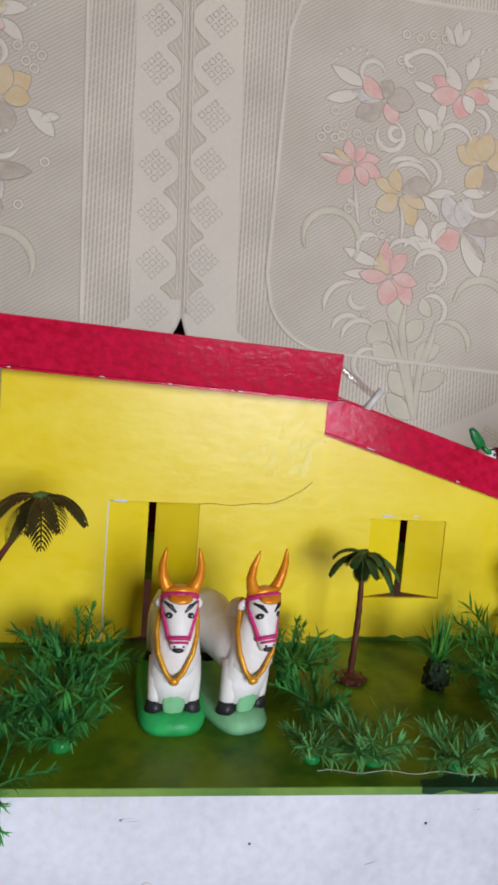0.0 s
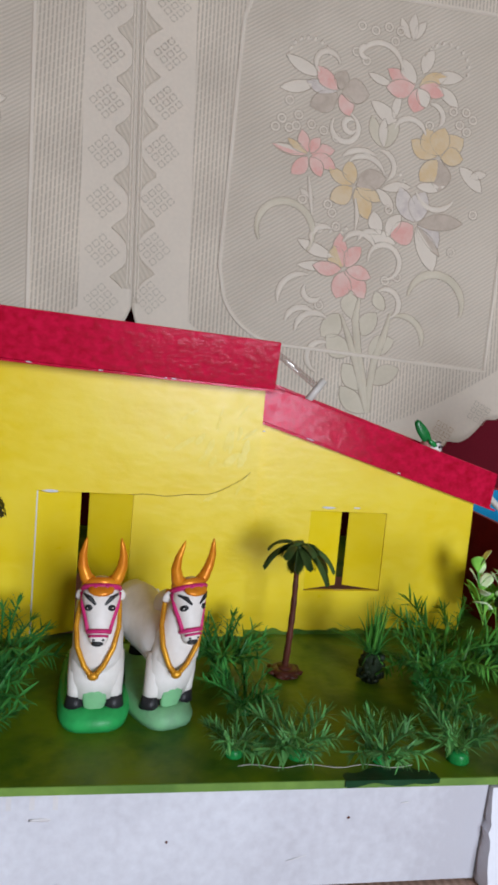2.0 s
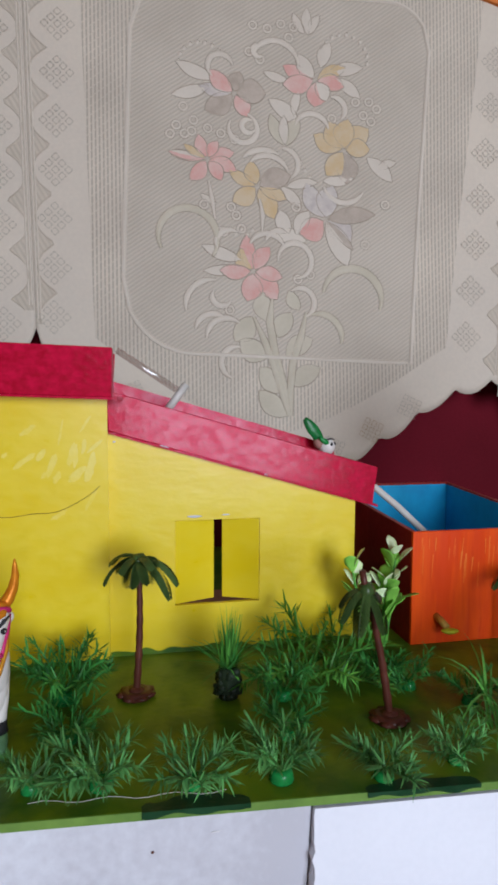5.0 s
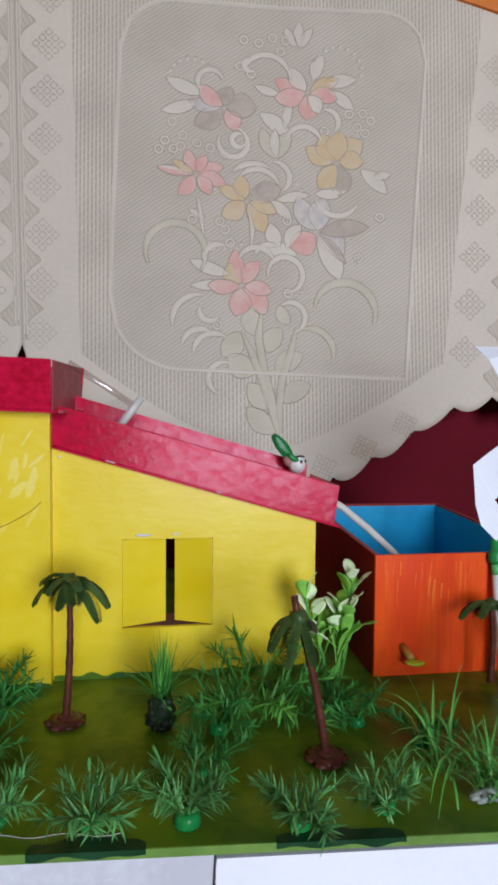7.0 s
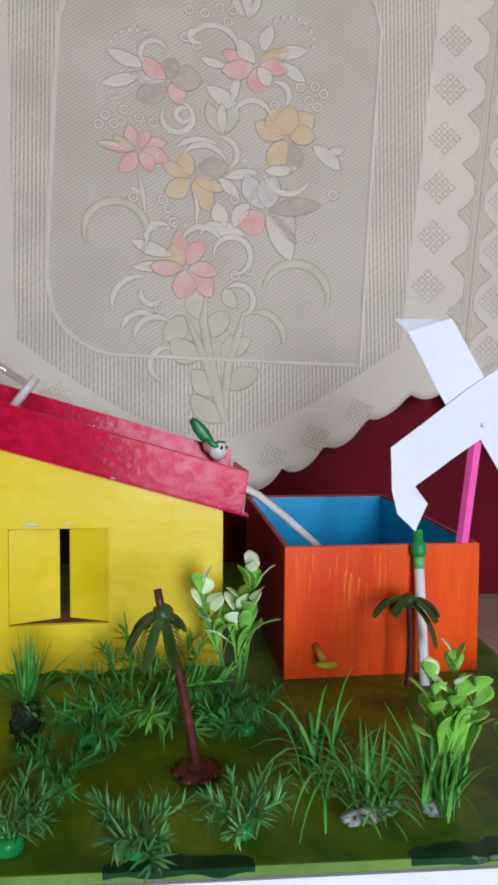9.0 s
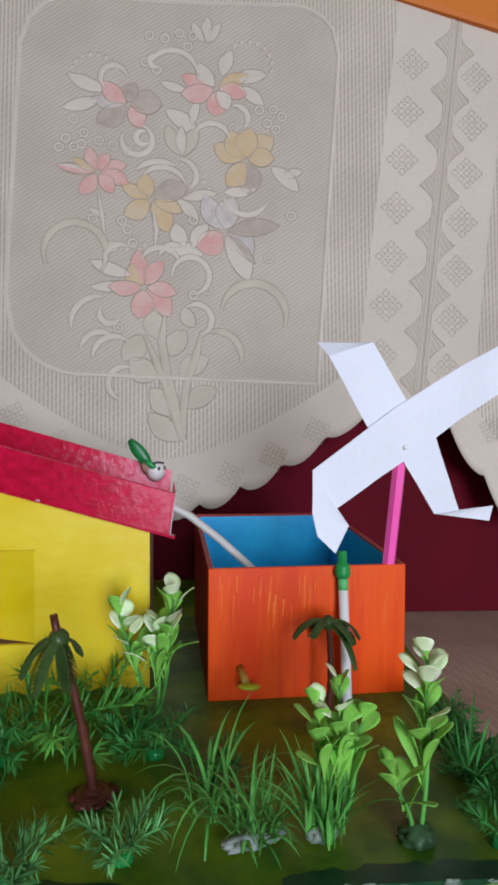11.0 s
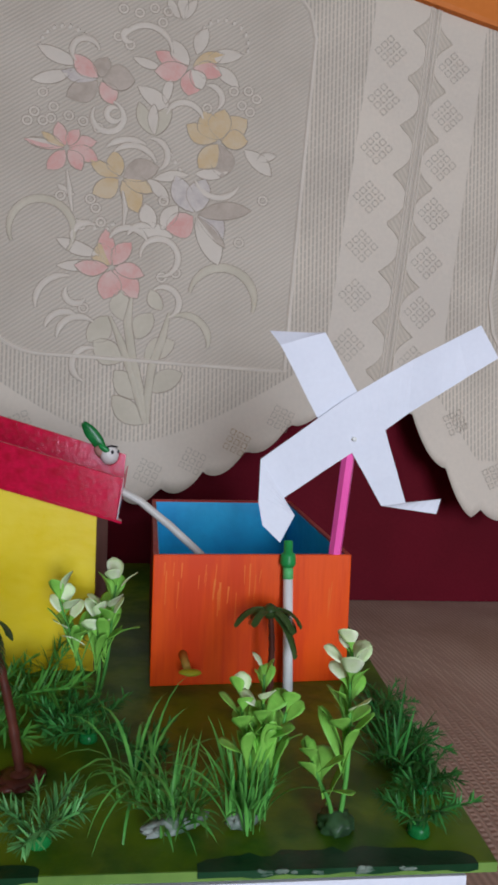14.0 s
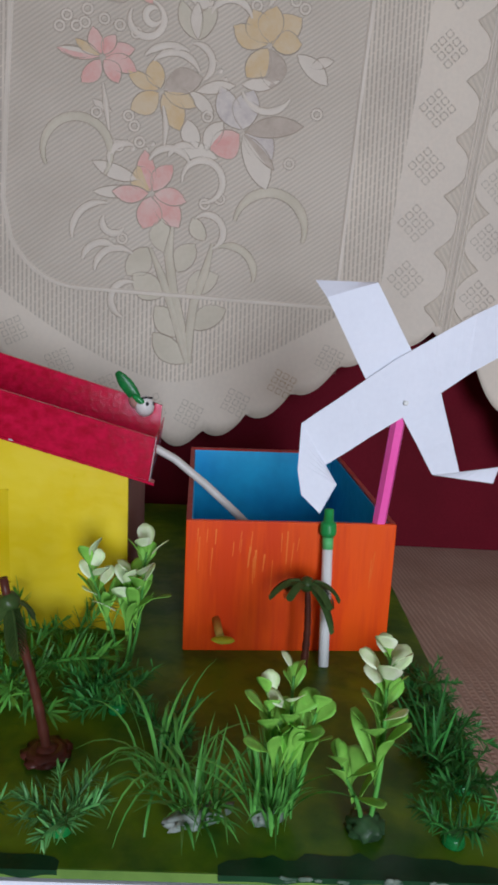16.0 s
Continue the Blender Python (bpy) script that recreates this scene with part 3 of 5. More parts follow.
    dots = arc(6.8, 13.7, 2.4, -10, 160, 9) + arc(-7.9, 11.7, 2.3, 25, 175, 8) + [(1.6 + 0.45 * i, 3.4 - 0.7 * i) for i in range(5)] + [(-6.4 + 0.55 * i, -4.4 - 0.5 * (i % 2)) for i in range(7)]
    for u, w in dots:
        bm = B()
        c = hang(*F(u, w), 0.03)
        blob(bm, c, (0.3, 0.05, 0.3), 0, (0, 0, 0), 1)
        part("dot_motif", bm, MOTIF, cloth)


def lace_cloth(cu, left, right, low, top, label, edges, flowers=True, pl=None, pr=None):
    """One hanging cloth with its ribbed field, hatched panel, cords and motifs."""
    t = thing("lace_cloth", 0, 0, 0, label, "cloth", "lace cloths side by side")
    bm = B()
    scal = lambda u: low(u) + 0.5 - 1.1 * abs(math.sin((u - 34.3) * math.pi / 4.1)) ** 0.8
    sheet(bm, left, right, scal, top, 0.0, 110, 46)
    r = bmesh.ops.extrude_face_region(bm, geom=list(bm.faces))
    bmesh.ops.translate(bm, verts=[g for g in r["geom"] if isinstance(g, bmesh.types.BMVert)], vec=(0, 0.08, 0))
    part("plain_border", bm, CREAM, t)
    bm = B()
    rl, rr = (lambda w: left(w) + 5.45), (lambda w: right(w) - (6.2 if left(30) > -20 else 5.0))
    sheet(bm, rl, rr, lambda u: low(u) + 5.2, top, 0.02, 60, 40)
    part("ribbed_field", bm, RIB, t)
    bm = B()
    pl, pr = pl or (lambda w: left(w) + 9.6), pr or (lambda w: right(w) - 9.6)

    def floor_line(u):
        a, b = pl(30), pr(30)
        e = min(u - a, b - u)
        return 18.6 + (0 if b - u < u - a else (7.0 - math.sqrt(max(0, 49 - (7 - e) ** 2)) if e < 7 else 0)) + 0.03 * (b - u)

    def roof_line(u):
        a, b = pl(30), pr(30)
        e = min(u - a, b - u)
        return min(top(u) - 1.2, 55.8) - (5 - math.sqrt(max(0, 25 - (5 - e) ** 2)) if e < 5 else 0)

    sheet(bm, pl, pr, floor_line, roof_line, 0.045, 48, 40)
    part("hatched_panel", bm, HATCH, t)
    bm = B()
    us = [pl(30) + (pr(30) - pl(30)) * i / 40 for i in range(41)]
    loop = []
    for i, u in enumerate(us):
        w = floor_line(u)
        loop.append((pl(w) + (pr(w) - pl(w)) * i / 40, w))
    up = []
    for i, u in enumerate(us):
        w = roof_line(u)
        up.append((pl(w) + (pr(w) - pl(w)) * i / 40, w))
    side = lambda f, a, b: [(f(a + (b - a) * i / 12), a + (b - a) * i / 12) for i in range(1, 12)]
    path = loop + side(pr, loop[-1][1], up[-1][1]) + up[::-1] + side(pl, up[0][1], loop[0][1]) + loop[:1]
    tube(bm, [hang(u, w, 0.07) for u, w in path], 0.22, 5, 0, 0.6)
    part("panel_cord", bm, MOTIF, t)
    # scalloped edging cords and lace diamonds along both sides and the hem
    for f, sgn, (off, swell, first, step) in ((left, 1, edges[0]), (right, -1, edges[1])):
        bm = B()
        pts = []
        w = low(f(20)) + 1.0
        while w < top(f(50)) - 0.5:
            ph = ((w - first) / step + 0.5) % 1.0
            pts.append((f(w) + sgn * (0.45 + 1.7 * (1 - abs(math.sin(math.pi * ph))) ** 1.3), w))
            w += 0.33
        tube(bm, [hang(u, w, 0.03) for u, w in pts], 0.08, 4, 0, 0.5)
        part("scallop_cord", bm, SEAM, t)
        bm = B()
        for (u0, w0), (u1, w1) in zip(pts, pts[1:]):
            quad(bm, [hang(f(w0) + sgn * 0.1, w0, 0.025), hang(u0, w0, 0.025), hang(u1, w1, 0.025), hang(f(w1) + sgn * 0.1, w1, 0.025)])
        part("scallop_fill", bm, FILL, t)
        bm = B()
        for k in range(2):
            tube(bm, [hang(f(w) + sgn * (0.25 + 0.28 * k), w, 0.05) for w in np.linspace(low(f(20)) + 1.5, top(f(50)) - 0.2, 14)], 0.09, 4, 0, 0.7)
        part("edge_cord", bm, MOTIF, t)
        w = first
        while w < top(f(50)) - 1.6:
            diamond(t, f(w) + sgn * (off + swell * (w - first)), w)
            w += step
    u = 36.3 - 4.1 * int((36.3 - left(20) - 5.0) / 4.1)
    while u < right(20) - 6.0:
        diamond(t, u - (0.4 if u > cu else -0.4), low(u) + 2.35, -20 if u > cu else 20, DIAMOND_OCHRE if 35 < u < 37.5 else DIAMOND, 0.16, 0.86)
        u += 4.1
    if flowers:
        bouquet(t, cu, 36.0)
    return t


def low_mid(u):
    s = (u - 27.0) / 24.0
    return 6.3 + 13.5 * abs(s) ** 1.55 - 3.6 * min(1.3, max(0, s - 0.72) / 0.3) ** 1.5 + 1.5 * min(1.2, max(0, -s - 0.95) / 0.05) ** 2


TOP = lambda u: 57.6 - 0.235 * max(0, u - 46.0)
FLAT = lambda u: 58.0
lace_cloth(27.0, lambda w: SEAM_A(w) + 0.05, lambda w: SEAM_B(w) - 0.05, low_mid, TOP, "cream lace-patterned vinyl cloth printed with a faded flower bouquet", ((1.7, 0.055, 22.6, 4.68), (4.15, 0.0, 21.4, 4.83)), True, lambda w: 11.2 + 0.037 * (w - 25), lambda w: 40.2 + 0.075 * (w - 18))
lace_cloth(-21.5, lambda w: SEAM_A(w) - 49.5, lambda w: SEAM_A(w) + 0.05, lambda u: 6.3 + 13.5 * min(1.05, abs((u + 21.5) / 24.0)) ** 1.55 + 1.3 * min(1.2, max(0, abs((u + 21.5) / 24.0) - 0.95) / 0.05) ** 2, FLAT, "cream lace-patterned vinyl cloth hanging behind the tall gable", ((2.6, 0.0, 22.6, 4.68), (2.9, 0.0, 21.9, 4.66)), True)
lace_cloth(76.5, lambda w: SEAM_B(w) - 0.05, lambda w: SEAM_B(w) + 50, lambda u: 15.5 - 1.25 * min(8, max(0, u - 54.0)) , TOP, "cream lace-patterned vinyl cloth with scalloped hem over maroon", ((2.55, 0.0, 20.03, 4.9), (4.1, 0.0, 21.4, 4.83)), True)


def orange_band():
    bm = B()
    slab(bm, [(43.0, 66.6, 58.2), (47, 66.3, 57.2), (95, 63.6, 45.6), (95, 63.6, 85), (-60, 72, 85), (-60, 72, 58.2)], (0, 2.5, 0))
    tagged(part("orange_valance", bm, ORANGE_WALL), "orange ledge band above the lace cloths", "valance", kind="structure")


orange_band()


# ---- the model's board and its supports ----
FRONT = lambda x: 25.75 - 0.063 * x


def board():
    t = thing("base_board", 14, 44, -0.35, "olive green painted plywood base board of the model", "board")
    bm = B()
    pts = [(-20, FRONT(-20)), (39.7, FRONT(39.7)), (43.6, 64), (-20, 66.5)]
    slab(bm, [(x - 14, y - 44, 0.35) for x, y in pts], (0, 0, -0.35))
    part("panel", bm, TURF, t)
    bm = B()
    slab(bm, [(x - 14, FRONT(x) - 44 - 0.02, z) for x, z in ((-20, 0.0), (39.7, 0.0), (39.7, 0.34), (-20, 0.34))], (0, -0.03, 0))
    part("front_edge", bm, TURF_EDGE, t, "light green painted front edge")

    def patch(x0, x1, deep, seed):
        bm = B()
        top, n = [], 26
        for i in range(n + 1):
            s = i / n
            x = x0 + (x1 - x0) * s
            w = deep * (0.25 + 0.75 * math.sin(math.pi * min(1, max(0, s))) ** 0.5) * (0.8 + 0.5 * noise.noise(Vector((x * 0.8, seed, 0))) + 0.25 * noise.noise(Vector((x * 3.1, seed, 1))))
            top.append((bm.verts.new((x - 14, FRONT(x) - 44 + 0.1 + w, 0.36)), bm.verts.new((x - 14, FRONT(x) - 44 - 0.11, 0.362)), bm.verts.new((x - 14, FRONT(x) - 44 - 0.11, 0.36 - 0.35 * (0.6 + 0.5 * noise.noise(Vector((x, seed, 3))))))))
        for a, b in zip(top, top[1:]):
            for k in (0, 1):
                bm.faces.new((a[k], b[k], b[k + 1], a[k + 1])).smooth = False
        part("glue_patch", bm, DARK_PATCH, t, "dark green glossy paint smear")

    patch(11.2, 15.3, 0.75, 1), patch(19.9, 24.6, 0.6, 2), patch(29.6, 39.0, 0.9, 3)
    r = random.Random(3)
    for i in range(16):
        x = 31.5 + 5.2 * r.random()
        bm = B()
        blob(bm, (x - 14, FRONT(x) - 44 - 0.1, 0.2 + 0.14 * r.random()), (r.uniform(0.08, 0.24), 0.05, r.uniform(0.03, 0.09)), 0, (0, r.uniform(-15, 15), 0), 2, 0.7)
        part("edge_splinter", bm, CHIP, t, "chipped grey-green splinter on the edge")


board()


def supports():
    t = thing("foam_block", 0, 26, -4.75, "white foam block with scuffs and faint marks under the board", "foam block")
    y = lambda x: FRONT(x) + 0.12
    bm = B()
    slab(bm, [(-20, y(-20) - 26, 0.12), (17.5, y(17.5) - 26, 0.0), (17.7, y(17.7) - 26, 4.38), (-20, y(-20) - 26, 4.38)], (0, 30, 0))
    part("block", bm, WHITE_FOAM, t)
    for x, z, w, h in [(11.6, 3.0, 0.14, 0.12), (4.2, 2.2, 0.1, 0.12), (0.2, 0.5, 0.5, 0.22), (9.6, 1.3, 0.9, 0.06), (-0.6, 3.3, 0.9, 0.14), (14.0, 3.6, 0.4, 0.06)]:
        bm = B()
        blob(bm, (x, y(x) - 26 - 0.01, z), (w / 2, 0.02, h / 2), 0, (0, rnd.uniform(-15, 15), 0), 2, 0.4)
        part("scuff", bm, BARK if w < 0.3 else INK, t, "small dark scuff")
    for k in range(5):
        x = -3.6 + 0.85 * k
        bm = B()
        slab(bm, [(x, y(x) - 26 - 0.006, 3.7), (x + 0.5, y(x) - 26 - 0.006, 3.7), (x + 0.5, y(x) - 26 - 0.006, 4.25), (x, y(x) - 26 - 0.006, 4.25)], (0, -0.006, 0))
        part("print_bar", bm, INK, t, "faint grey printed bar")
    t = thing("foam_sheet", 28, 24, -4.8, "bright white foam sheet with a ragged edge under the board", "foam sheet")
    bm = B()
    n = 14
    lo = [(17.6 + 0.15 * (i / n) + 0.14 * noise.noise(Vector((i * 0.7, 0, 5))), 0.0 + 4.35 * i / n) for i in range(n + 1)]
    poly = [(u - 28, FRONT(u) - 24 - 0.10 - 0.16 * (4.4 - z), z) for u, z in lo][::-1] + [(38.3 - 28, FRONT(38.3) - 24 - 0.8, 0.0), (38.6 - 28, FRONT(38.6) - 24 - 0.1, 4.4)]
    slab(bm, poly[::-1], (0, 28, 0))
    part("sheet", bm, PAPER, t)


supports()


# ---- the house ----
WALL_Y = 39.4
PROUD = 0.8


def pierced(bm, xs, rows, holes, y, thick):
    """A wall in the plane y cut into columns xs and rows (functions of x), with cells left open, pushed back by thick."""
    g = {}
    for i, x in enumerate(xs):
        for j, r in enumerate(rows):
            g[i, j] = bm.verts.new((x, y, r(x)))
    for i in range(len(xs) - 1):
        for j in range(len(rows) - 1):
            if (i, j) not in holes:
                bm.faces.new((g[i, j], g[i + 1, j], g[i + 1, j + 1], g[i, j + 1]))
    r = bmesh.ops.extrude_face_region(bm, geom=list(bm.faces))
    bmesh.ops.translate(bm, verts=[v for v in r["geom"] if isinstance(v, bmesh.types.BMVert)], vec=(0, thick, 0))


def leaf_panel(name, t, hinge, width, z0, z1, turn, sign, y=0.12):
    """A shutter or door leaf hung at its outer edge and swung inwards."""
    bm = B()
    box(bm, 0 if sign > 0 else -width, width if sign > 0 else 0, 0.0, 0.22, z0, z1, 0.03)
    part(name, bm, YELLOW, t, at=pose(hinge * CM, y * CM, 0, 0, 0, turn * sign))


def house():
    ox, oy = 8.0, WALL_Y
    t = thing("model_house", ox, oy, 0, "yellow painted plywood model house with crimson gutter roofs", "model house")
    k = lambda v: (lambda x: v)
    # tall part
    bm = B()
    top = lambda x: 15.78 - 0.030 * (x + ox + 8.5)
    pierced(bm, [-8.4 - ox, -2.41 - ox, 2.82 - ox, 9.95 - ox], [k(0.0), k(8.70), top], {(1, 0)}, -PROUD, 0.3)
    part("tall_front_wall", bm, YELLOW, t)
    bm = B()
    box(bm, 9.65 - ox, 9.95 - ox, -PROUD + 0.302, 0.05, 0, 15.2, 0.01)
    part("return_wall", bm, YELLOW, t)
    # low part, set back behind the tall one
    bm = B()
    slope = lambda x: 13.25 - 0.293 * (x + ox - 10.2)
    pierced(bm, [9.66 - ox, 13.75 - ox, 18.9 - ox, 25.0 - ox], [k(0.0), k(2.85), k(7.98), slope], {(1, 1)}, 0.06, 0.3)
    part("low_front_wall", bm, YELLOW, t)
    for name, x, h0, h1 in (("left_side_wall", -8.5, 15.6, 15.6), ("right_side_wall", 24.7, 8.8, 8.8)):
        bm = B()
        box(bm, x - ox, x - ox + 0.3, 0.32 - PROUD if x < 20 else 0.37, 11.0, 0, h0, 0.02)
        part(name, bm, YELLOW if x < 20 else CARD, t)
    bm = B()
    box(bm, -8.1 - ox, 24.6 - ox, 0.4, 11.0, 0.02, 0.18, 0)
    part("inner_floor", bm, CARD, t, "pinkish cardboard floor inside")
    # leaves, ajar inwards
    leaf_panel("door_leaf", t, -2.39 - ox, 2.55, 0.2, 8.65, 24, 1, 0.06 - PROUD)
    leaf_panel("door_leaf", t, 2.80 - ox, 2.75, 0.2, 8.65, 28, -1, 0.06 - PROUD)
    leaf_panel("window_shutter", t, 13.77 - ox, 2.62, 2.9, 7.93, 20, 1)
    leaf_panel("window_shutter", t, 18.88 - ox, 2.35, 2.9, 7.93, 24, -1)
    # the saw cut over the door and paint chips
    bm = B()
    pts = [(2.82 - ox + 6.65 * s, -0.012 - PROUD, 8.68 + 0.15 * s + 1.5 * s ** 5 + 0.05 * math.sin(s * 17)) for s in [i / 24 for i in range(25)]]
    tube(bm, pts, 0.022, 5, 0)
    part("saw_cut", bm, SCRATCH, t, "dark saw line across the wall")
    for x, z, w, h in [(-1.7, 8.70, 0.9, 0.18), (14.9, 8.2, 0.9, 0.16), (10.3, 12.7, 0.2, 0.1), (16.8, 8.25, 0.5, 0.1)]:
        bm = B()
        blob(bm, (x - ox, -PROUD if x < 10 else 0.06, z), (w / 2, 0.02, h / 2), 0, (0, 0, 0), 2, 0.5)
        part("paint_chip", bm, WHITE_FOAM, t, "bare pale chip in the paint")
    # thin pale brushwork on the yellow walls, bare edge beside the door
    r = random.Random(21)
    for i in range(24):
        x, z, l = r.gauss(7.5, 1.6), r.gauss(11.8, 1.5), r.uniform(0.3, 1.3)
        if not (3.2 < x < 24.5 and (x < 9.9 or x > 10.6) and z < 14.6 and (x < 10.2 or z < 12.6 - 0.293 * (x - 10.2))):
            continue
        y, a, wd = (-PROUD if x < 10.2 else 0.06), radians(r.uniform(30, 85)), r.uniform(0.12, 0.5)
        bm = B()
        edge = []
        for j in range(14):
            e = 2 * math.pi * j / 14
            p, q = l * 0.6 * math.cos(e), wd * 0.5 * math.sin(e) * r.uniform(0.5, 1.2)
            edge.append((x - ox + p * math.cos(a) - q * math.sin(a), y - 0.003, z + p * math.sin(a) + q * math.cos(a)))
        slab(bm, [(p, q - 0.0012 * i, v) for p, q, v in edge], (0, -0.0006, 0))
        part("brush_mark", bm, PALE_YELLOW, t, "thin pale brush mark")
    bm = B()
    box(bm, -2.43 - ox, -2.36 - ox, -0.012 - PROUD, 0.1 - PROUD, 0.5, 8.70, 0.01)
    part("door_edge", bm, INK, t, "bare pale edge of the door opening")
    # green paint run up the foot of the walls
    for x0, x1, y in ((-8.4, -2.45, -PROUD), (2.87, 9.95, -PROUD), (9.97, 25.0, 0.06)):
        bm = B()
        n = int((x1 - x0) * 4)
        row = [(x0 - ox + (x1 - x0) * i / n, max(0.05, 0.28 + 0.3 * noise.noise(Vector((x0 + i * 0.31, 2, 0))))) for i in range(n + 1)]
        for (a, h0), (c, h1) in zip(row, row[1:]):
            quad(bm, [(a, y - 0.02, 0), (c, y - 0.02, 0), (c, y - 0.006, h1), (a, y - 0.006, h0)])
        part("paint_fringe", bm, TURF, t, "ragged green paint edge")
    # tall gutter roof: a tray with fascia boards and a clear end
    def tray(name, x0, x1, z0, z1, h, hb, depth, over, lean, flare):
        """A gutter along x falling from z0 to z1, h high in front and hb at the back."""
        g = part(name, B(), PINK, t)
        bm = B()
        slab(bm, [(x0 - ox, -over, z0), (x1 - ox, -over, z1), (x1 - ox + flare, -over + lean * h, z1 + h), (x0 - ox - 0.1, -over + lean * h, z0 + h)], (0, 0.28, 0))
        bmesh.ops.bevel(bm, geom=list(bm.edges), offset=0.05, segments=2, affect="EDGES", profile=0.5)
        part("front_fascia", bm, PINK, g)
        bm = B()
        slab(bm, [(x0 - ox, -over + 0.29, z0), (x1 - ox, -over + 0.29, z1), (x1 - ox, depth - 0.29, z1), (x0 - ox, depth - 0.29, z0)], (0, 0, 0.25))
        part("gutter_floor", bm, PINK, g)
        bm = B()
        slab(bm, [(x0 - ox, depth - 0.28, z0), (x1 - ox, depth - 0.28, z1), (x1 - ox + 0.2, depth - 0.28 + 0.12 * hb, z1 + hb), (x0 - ox, depth - 0.28 + 0.12 * hb, z0 + hb)], (0, 0.28, 0))
        part("back_fascia", bm, PINK, g)
        bm = B()
        xx = x1 - ox
        slab(bm, [(xx + 0.02, -over + 0.3, z1 + 0.02), (xx + 0.02, depth - 0.3, z1 + 0.02), (xx + flare - 0.03, depth - 0.3, z1 + hb - 0.05 if x1 < 12 else z1 + h), (xx + flare - 0.03, -over + 0.4, z1 + h)], (0.06, 0, 0))
        if x1 < 12:
            part("end_panel", bm, END_PINK, g, "matt pink end panel")
            bm = B()
            box(bm, xx + 0.31, xx + 0.62, -over + 0.2, depth, z1 - 0.16, z1 + 0.02, 0.03)
            part("end_lip", bm, END_PINK, g)
            bm = B()
            box(bm, xx + 0.3, xx + 0.5, 5.0, 5.3, z1 - 0.9, z1 - 0.17, 0.03)
            part("end_bracket", bm, END_PINK, g)
        else:
            part("clear_end", bm, CLEAR_PINK, g, "clear plastic end sheet stained pink")
        bm = B()
        slab(bm, [(x0 - ox, -over - 0.12, z0 - 0.14), (x1 - ox + 0.3, -over - 0.12, z1 - 0.14), (x1 - ox + 0.3, -over - 0.12, z1 - 0.01), (x0 - ox, -over - 0.12, z0 - 0.01)], (0, 0.5 + over, 0))
        part("lower_lip", bm, PINK, g)
        return g

    r = random.Random(12)
    for i in range(8):
        s = r.random()
        x, z, y = (-8.0 + 18 * s, 15.80 - 0.56 * s, -2.18) if i < 5 else (10.8 + 15 * s, 13.12 - 4.4 * s, -0.35)
        bm = B()
        blob(bm, (x - ox, y, z), (r.uniform(0.05, 0.18), 0.02, 0.035), 0, (0, 4 if i < 5 else 16, 0), 2, 0.5)
        part("paint_chip", bm, WHITE_FOAM, t, "bare pale chip in the paint")
    tray("tall_roof", -8.7, 10.2, 15.86, 15.27, 2.66, 3.1, 11.8, 2.0, -0.10, 0.05)
    tray("low_roof", 9.98, 26.05, 13.34, 8.62, 2.32, 3.0, 7.6, 0.22, 0.04, 0.35)
    return t


house()


def clear_pipe():
    t = thing("clear_pipe", 11.0, 43.0, 17.2, "clear plastic pipe from the tall gutter to the low gutter", "pipe")
    bm = B()
    tube(bm, [(-0.5, -0.8, 0.9), (1.5, -0.8, -0.4), (3.4, -0.8, -1.65)], 0.22, 10)
    part("pipe", bm, CLEAR, t)
    bm = B()
    tube(bm, [(2.45, -0.9, -2.9), (3.2, -0.85, -1.9), (3.75, -0.8, -1.15)], 0.25, 10)
    part("elbow", bm, HOSE, t, "milky plastic elbow")


clear_pipe()


